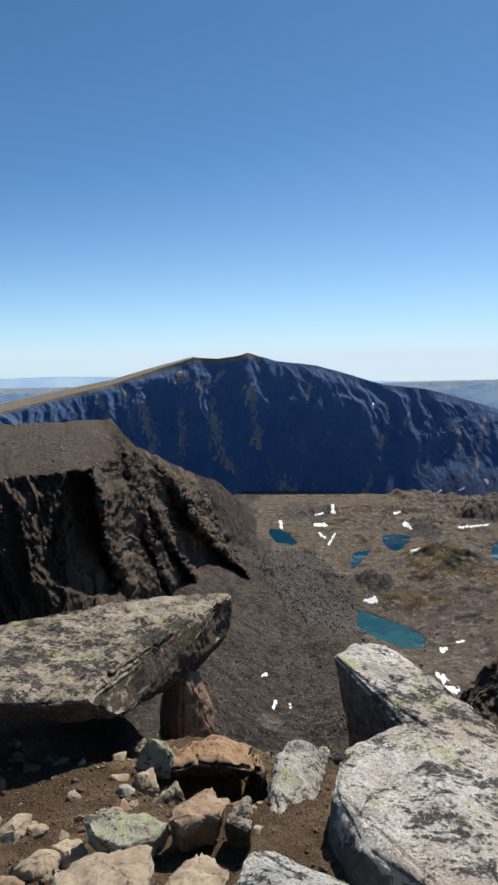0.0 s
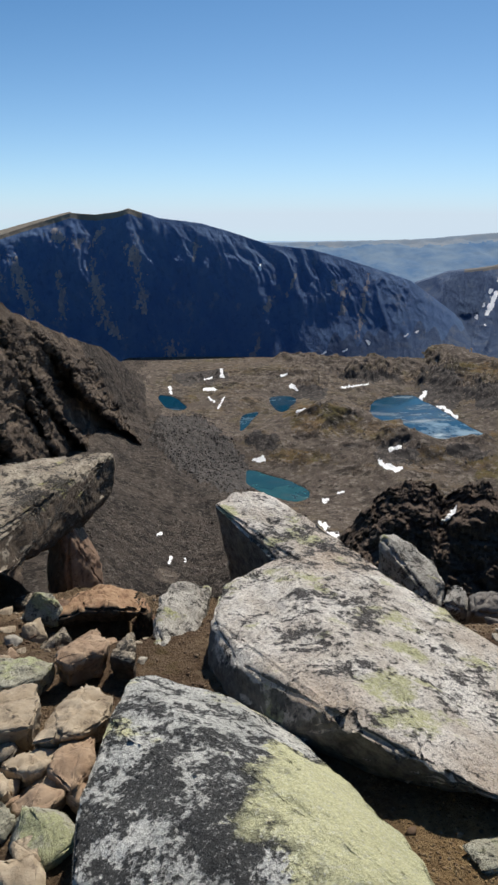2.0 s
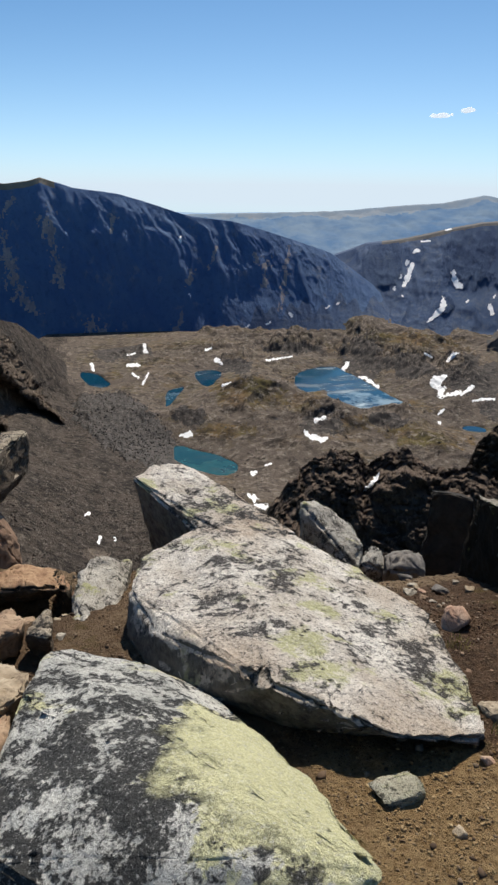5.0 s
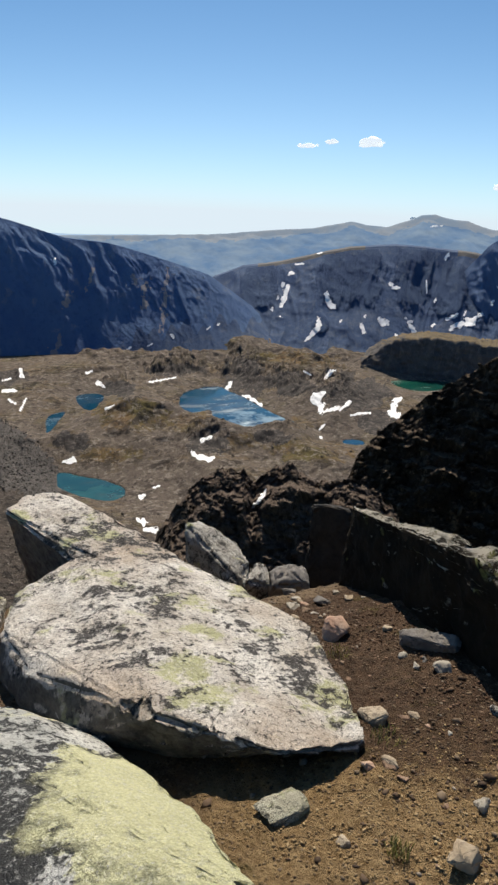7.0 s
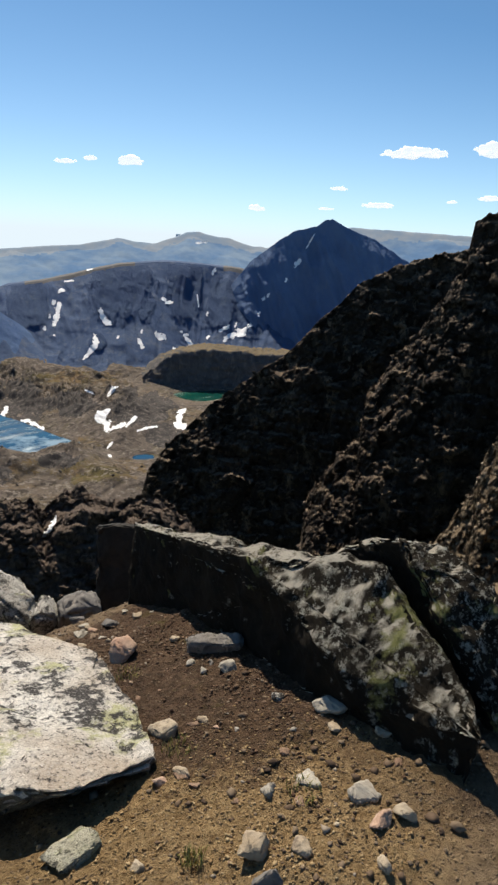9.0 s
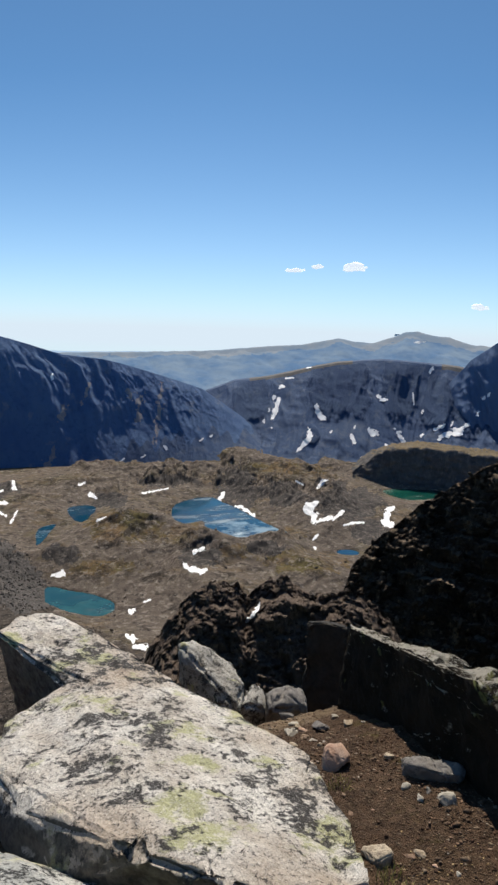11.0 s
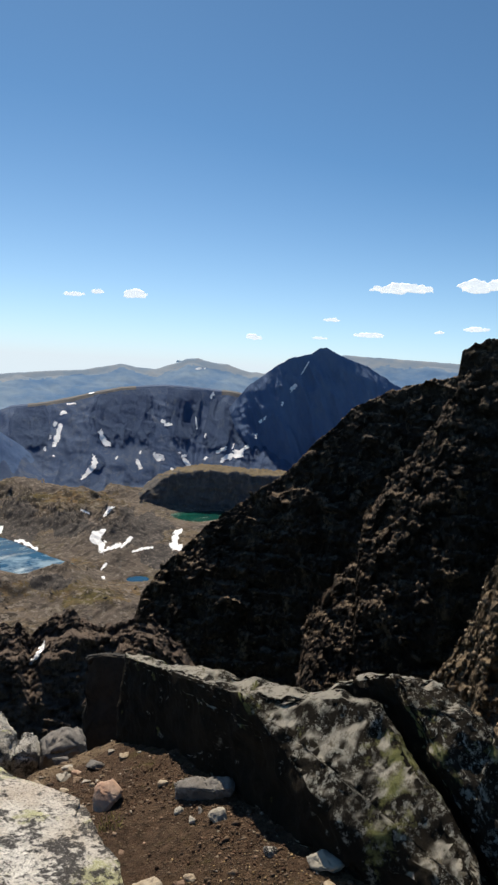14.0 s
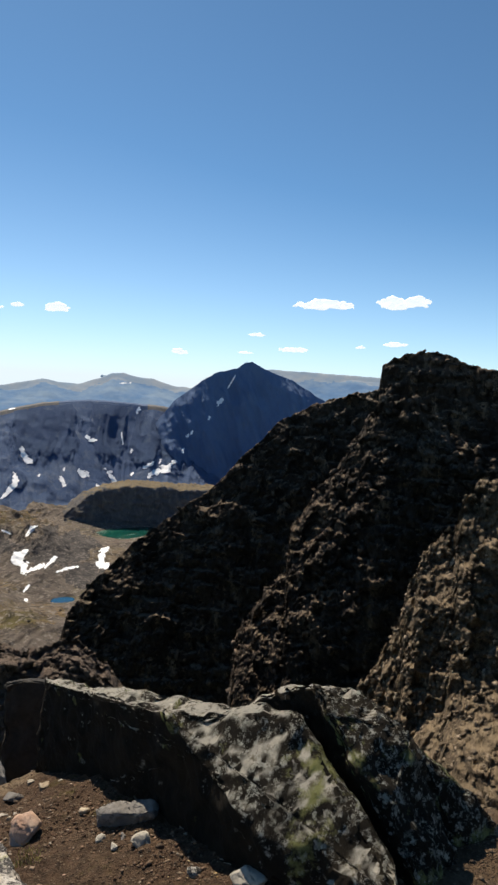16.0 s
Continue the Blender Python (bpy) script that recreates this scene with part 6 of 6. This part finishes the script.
HEAP = ((-0.47, 2.97, 0.21, 1.2, "m"), (-0.4, 2.83, 0.1, 0.9, "l"), (1.72, 2.38, 0.1, 0.6, "w"), (1.95, 2.78, 0.11, 0.7, "d"), (1.85, 2.55, 0.07, 0.7, "w"), (1.79, 2.42, 0.06, 0.6, "t"), (1.93, 2.2, 0.07, 0.6, "t"), (1.66, 2.5, 0.08, 0.6, "t"), (-0.12, 2.62, 0.14, 0.7, "o"), (-0.36, 2.62, 0.14, 0.9, "l"), (-0.62, 1.72, 0.2, 0.7, "t"), (-0.72, 2.0, 0.16, 0.6, "t"), (-0.9, 2.25, 0.13, 0.6, "t"), (-0.8, 1.85, 0.15, 0.7, "o"), (-0.55, 2.4, 0.1, 0.6, "t"))
for i, (x, y, wide, ratio, kind) in enumerate(HEAP + STONES + STONES2 + STONES3 + STONES4 + tuple(RUBBLE)):
    wide *= 1.22 if x < 0.1 and 0.12 < wide < 0.34 else 1.0
    high = wide * ratio * 0.78
    z = float(ledge_height(np.array([[x]]), np.array([[y]]))[0, 0])
    turn, pts = rng.uniform(0, 6.28), []
    c, s = math.cos(turn), math.sin(turn)
    for k in range(13):
        v = Vector((rng.gauss(0, 1), rng.gauss(0, 1), rng.gauss(0, 1))).normalized()
        v *= rng.uniform(0.8, 1.0) / (0.8 * max(abs(v.x), abs(v.y), abs(v.z)) + 0.2)
        u, w = v.x, v.y * 0.76
        pts.append((x + 0.5 * wide * (u * c - w * s), y + 0.5 * wide * (u * s + w * c), z + high * (0.14 + 0.52 * v.z)))
    st = rock_mesh("stone", [pts], STONE[kind], max(0.006, wide * 0.075), wide * 0.05, 100 + i, 0.35)
    tagged(st, f"{'small' if wide < 0.1 else 'angular'} {WORDS[kind]} stone lying on the brown dirt", "stone", "loose stones")

# gravel strewn over the dirt, and finer ochre crumbs by the large boulder
unit = np.array([(1, 0, 0), (-1, 0, 0), (0, 1, 0), (0, -1, 0), (0, 0, 1), (0, 0, -1), (0.6, 0.6, 0.5), (-0.6, 0.55, 0.55), (0.55, -0.6, 0.5), (-0.6, -0.6, 0.5)])
octa = np.array([(4, 6, 7), (4, 7, 9), (4, 9, 8), (4, 8, 6), (0, 2, 6), (2, 1, 7), (1, 3, 9), (3, 0, 8), (2, 7, 6), (1, 9, 7), (3, 8, 9), (0, 6, 8), (5, 2, 0), (5, 1, 2), (5, 3, 1), (5, 0, 3)])


def gravel(px, py, size, material, label, seed):
    nrng = np.random.RandomState(seed)
    keep = fbm(np.stack((px * 1.4, py * 1.4, 0 * px), 1), 3, 231) + nrng.uniform(-0.5, 0.5, len(px)) > -0.12
    px, py, size = px[keep], py[keep], size[keep]
    pz = ledge_height(px[:, None], py[:, None])[:, 0]
    verts, faces = [], []
    for k, (x, y, z, s) in enumerate(zip(px, py, pz, size)):
        c, sn = math.cos(x * 977), math.sin(x * 977)
        v = unit * nrng.uniform(0.35, 1.5, (10, 3)) * s * np.array((1.25, 0.95, 0.7))
        verts.append(np.column_stack((v[:, 0] * c - v[:, 1] * sn + x, v[:, 0] * sn + v[:, 1] * c + y, v[:, 2] + z + s * 0.2)))
        faces.append(octa + 10 * k)
    tagged(mesh_from("gravel", np.concatenate(verts), np.concatenate(faces), material, None, False), label, "gravel", kind="stuff")


def gravel_material(name, *stops):
    gm = Nodes(name, 0.9, 0.2)
    return gm.finish(gm.mix(0.4, gm.ramp(gm.island(), *stops), gm.ramp(gm.noise(120, 3), (0.3, 0.4), (0.7, 1.0)), "MULTIPLY"))


nrng = np.random.RandomState(11)
total = 15000
gravel(nrng.uniform(-1.5, 2.4, total), nrng.uniform(0.3, 3.6, total), 0.0025 + 0.006 * nrng.rand(total) ** 2.5 + 0.009 * (nrng.rand(total) > 0.96),
       gravel_material("gravel_stone", (0.0, (0.06, 0.04, 0.028)), (0.5, (0.15, 0.1, 0.065)), (0.9, (0.23, 0.17, 0.115)), (1.0, (0.4, 0.34, 0.27))), "loose brown and tan gravel scattered over the dirt", 12)
total = 8000
gravel(nrng.normal(1.02, 0.27, total), nrng.normal(0.75, 0.3, total), 0.0015 + 0.004 * nrng.rand(total) ** 3,
       gravel_material("ochre_crumbs", (0.0, (0.22, 0.135, 0.062)), (0.5, (0.34, 0.23, 0.115)), (1.0, (0.46, 0.34, 0.19))), "fine ochre gravel crumbs beside the large boulder", 13)
total = 5000
gravel(nrng.normal(1.68, 0.24, total), nrng.normal(1.6, 0.4, total), 0.0015 + 0.006 * nrng.rand(total) ** 2.5,
       gravel_material("humus_clods", (0.0, (0.04, 0.02, 0.012)), (0.6, (0.13, 0.074, 0.045)), (0.9, (0.25, 0.16, 0.105)), (1.0, (0.42, 0.33, 0.25))), "reddish-brown clods and stones on the dark soil", 14)

# ---- small fair-weather clouds ----
cm = Nodes("cloud", 1.0, 0.0)
cm.bsdf.inputs["Base Color"].default_value = (0.62, 0.63, 0.65, 1)
# emission stands in for sunlight scattered through the cloud
cm.bsdf.inputs["Emission Color"].default_value = (0.86, 0.93, 1.0, 1)
cm.bsdf.inputs["Emission Strength"].default_value = 0.74
CLOUDS = ((31.6, 5.75, 2.2, 0.35), (33.6, 6.1, 1.0, 0.4), (36.7, 6.05, 2.3, 0.85), (47.2, 2.95, 1.4, 0.5), (53.9, 4.7, 1.7, 0.3), (57.2, 3.5, 3.0, 0.5), (59.7, 7.4, 6.0, 0.9), (66.4, 7.7, 5.0, 1.2), (53.0, 3.1, 1.6, 0.25), (66.0, 4.2, 2.4, 0.4), (63.0, 3.9, 1.0, 0.25))
cloud_rng = random.Random(31)
for i, (az, el, wide, high) in enumerate(CLOUDS):
    r, bm = 4700.0, bmesh.new()
    puffs = 5 + int(4 * wide / high ** 0.5)
    for k in range(puffs):
        x = (k + 0.5) / puffs * 2 - 1
        size = high * (0.5 + 0.8 * cloud_rng.random()) * (1 - 0.7 * x * x) * 0.55
        ball = bmesh.ops.create_icosphere(bm, subdivisions=2, radius=1.0)["verts"]
        for v in ball:
            v.co = Vector((0.42 * wide * x + v.co.x * size * cloud_rng.uniform(1.3, 1.36), v.co.y * size, 0.7 * max(v.co.z, -0.45) * size + 0.16 * high * math.sin(2.3 * k + i)))
    co = np.array([v.co[:] for v in bm.verts])
    shift = 0.28 * high * np.stack([fbm(co / (0.6 * high) + 7.0 * i, 2, 301 + k, 0.5) for k in range(3)], 1)
    for v, d in zip(bm.verts, shift):
        v.co += Vector(d)
    me = bpy.data.meshes.new("cloud")
    bm.to_mesh(me)
    bm.free()
    me.polygons.foreach_set("use_smooth", np.ones(len(me.polygons), bool))
    me.materials.append(cm.mat)
    cloud = new("cloud", me)
    a, e = radians(az), radians(el)
    cloud.matrix_world = Matrix.Translation((r * math.sin(a), r * math.cos(a), r * math.tan(e) + EYE_Z)) @ Matrix.Rotation(-a, 4, "Z") @ Matrix.Scale(r * radians(1.0), 4)
    tagged(cloud, "small white fair-weather cloud low in the sky", "cloud", "clouds", "structure")

# ---- tufts of dry alpine grass on the dirt ----
tm = Nodes("dry_grass", 0.8, 0.2)
tm.finish(tm.ramp(tm.island(), (0.0, (0.17, 0.17, 0.045)), (0.6, (0.3, 0.27, 0.08)), (1.0, (0.44, 0.36, 0.15))))
tuft_rng = random.Random(21)
for x, y, wide in ((1.27, 1.12, 0.05), (1.18, 1.33, 0.06), (1.36, 0.72, 0.05), (1.45, 1.62, 0.05), (1.22, 1.55, 0.04), (0.72, 0.62, 0.05), (1.02, 0.78, 0.03)):
    z = float(ledge_height(np.array([[x]]), np.array([[y]]))[0, 0])
    bm = bmesh.new()
    for k in range(70):
        a, d = tuft_rng.uniform(0, 6.28), wide * math.sqrt(tuft_rng.random())
        bx, by = x + d * math.cos(a), y + d * math.sin(a)
        h, t = tuft_rng.uniform(0.012, 0.03), tuft_rng.uniform(0, 6.28)
        lx, ly = 0.6 * h * math.cos(t), 0.6 * h * math.sin(t)
        wx, wy = 0.0012 * math.sin(t), -0.0012 * math.cos(t)
        p = [bm.verts.new(c) for c in ((bx - wx, by - wy, z - 0.003), (bx + wx, by + wy, z - 0.003), (bx + 0.4 * lx + wx, by + 0.4 * ly + wy, z + 0.6 * h), (bx + 0.4 * lx - wx, by + 0.4 * ly - wy, z + 0.6 * h), (bx + lx, by + ly, z + h))]
        bm.faces.new((p[0], p[1], p[2], p[3]))
        bm.faces.new((p[3], p[2], p[4]))
    me = bpy.data.meshes.new("grass_tuft")
    bm.to_mesh(me)
    bm.free()
    me.materials.append(tm.mat)
    tagged(new("grass_tuft", me), "small yellowish tuft of dry alpine grass", "grass tuft", "grass tufts")
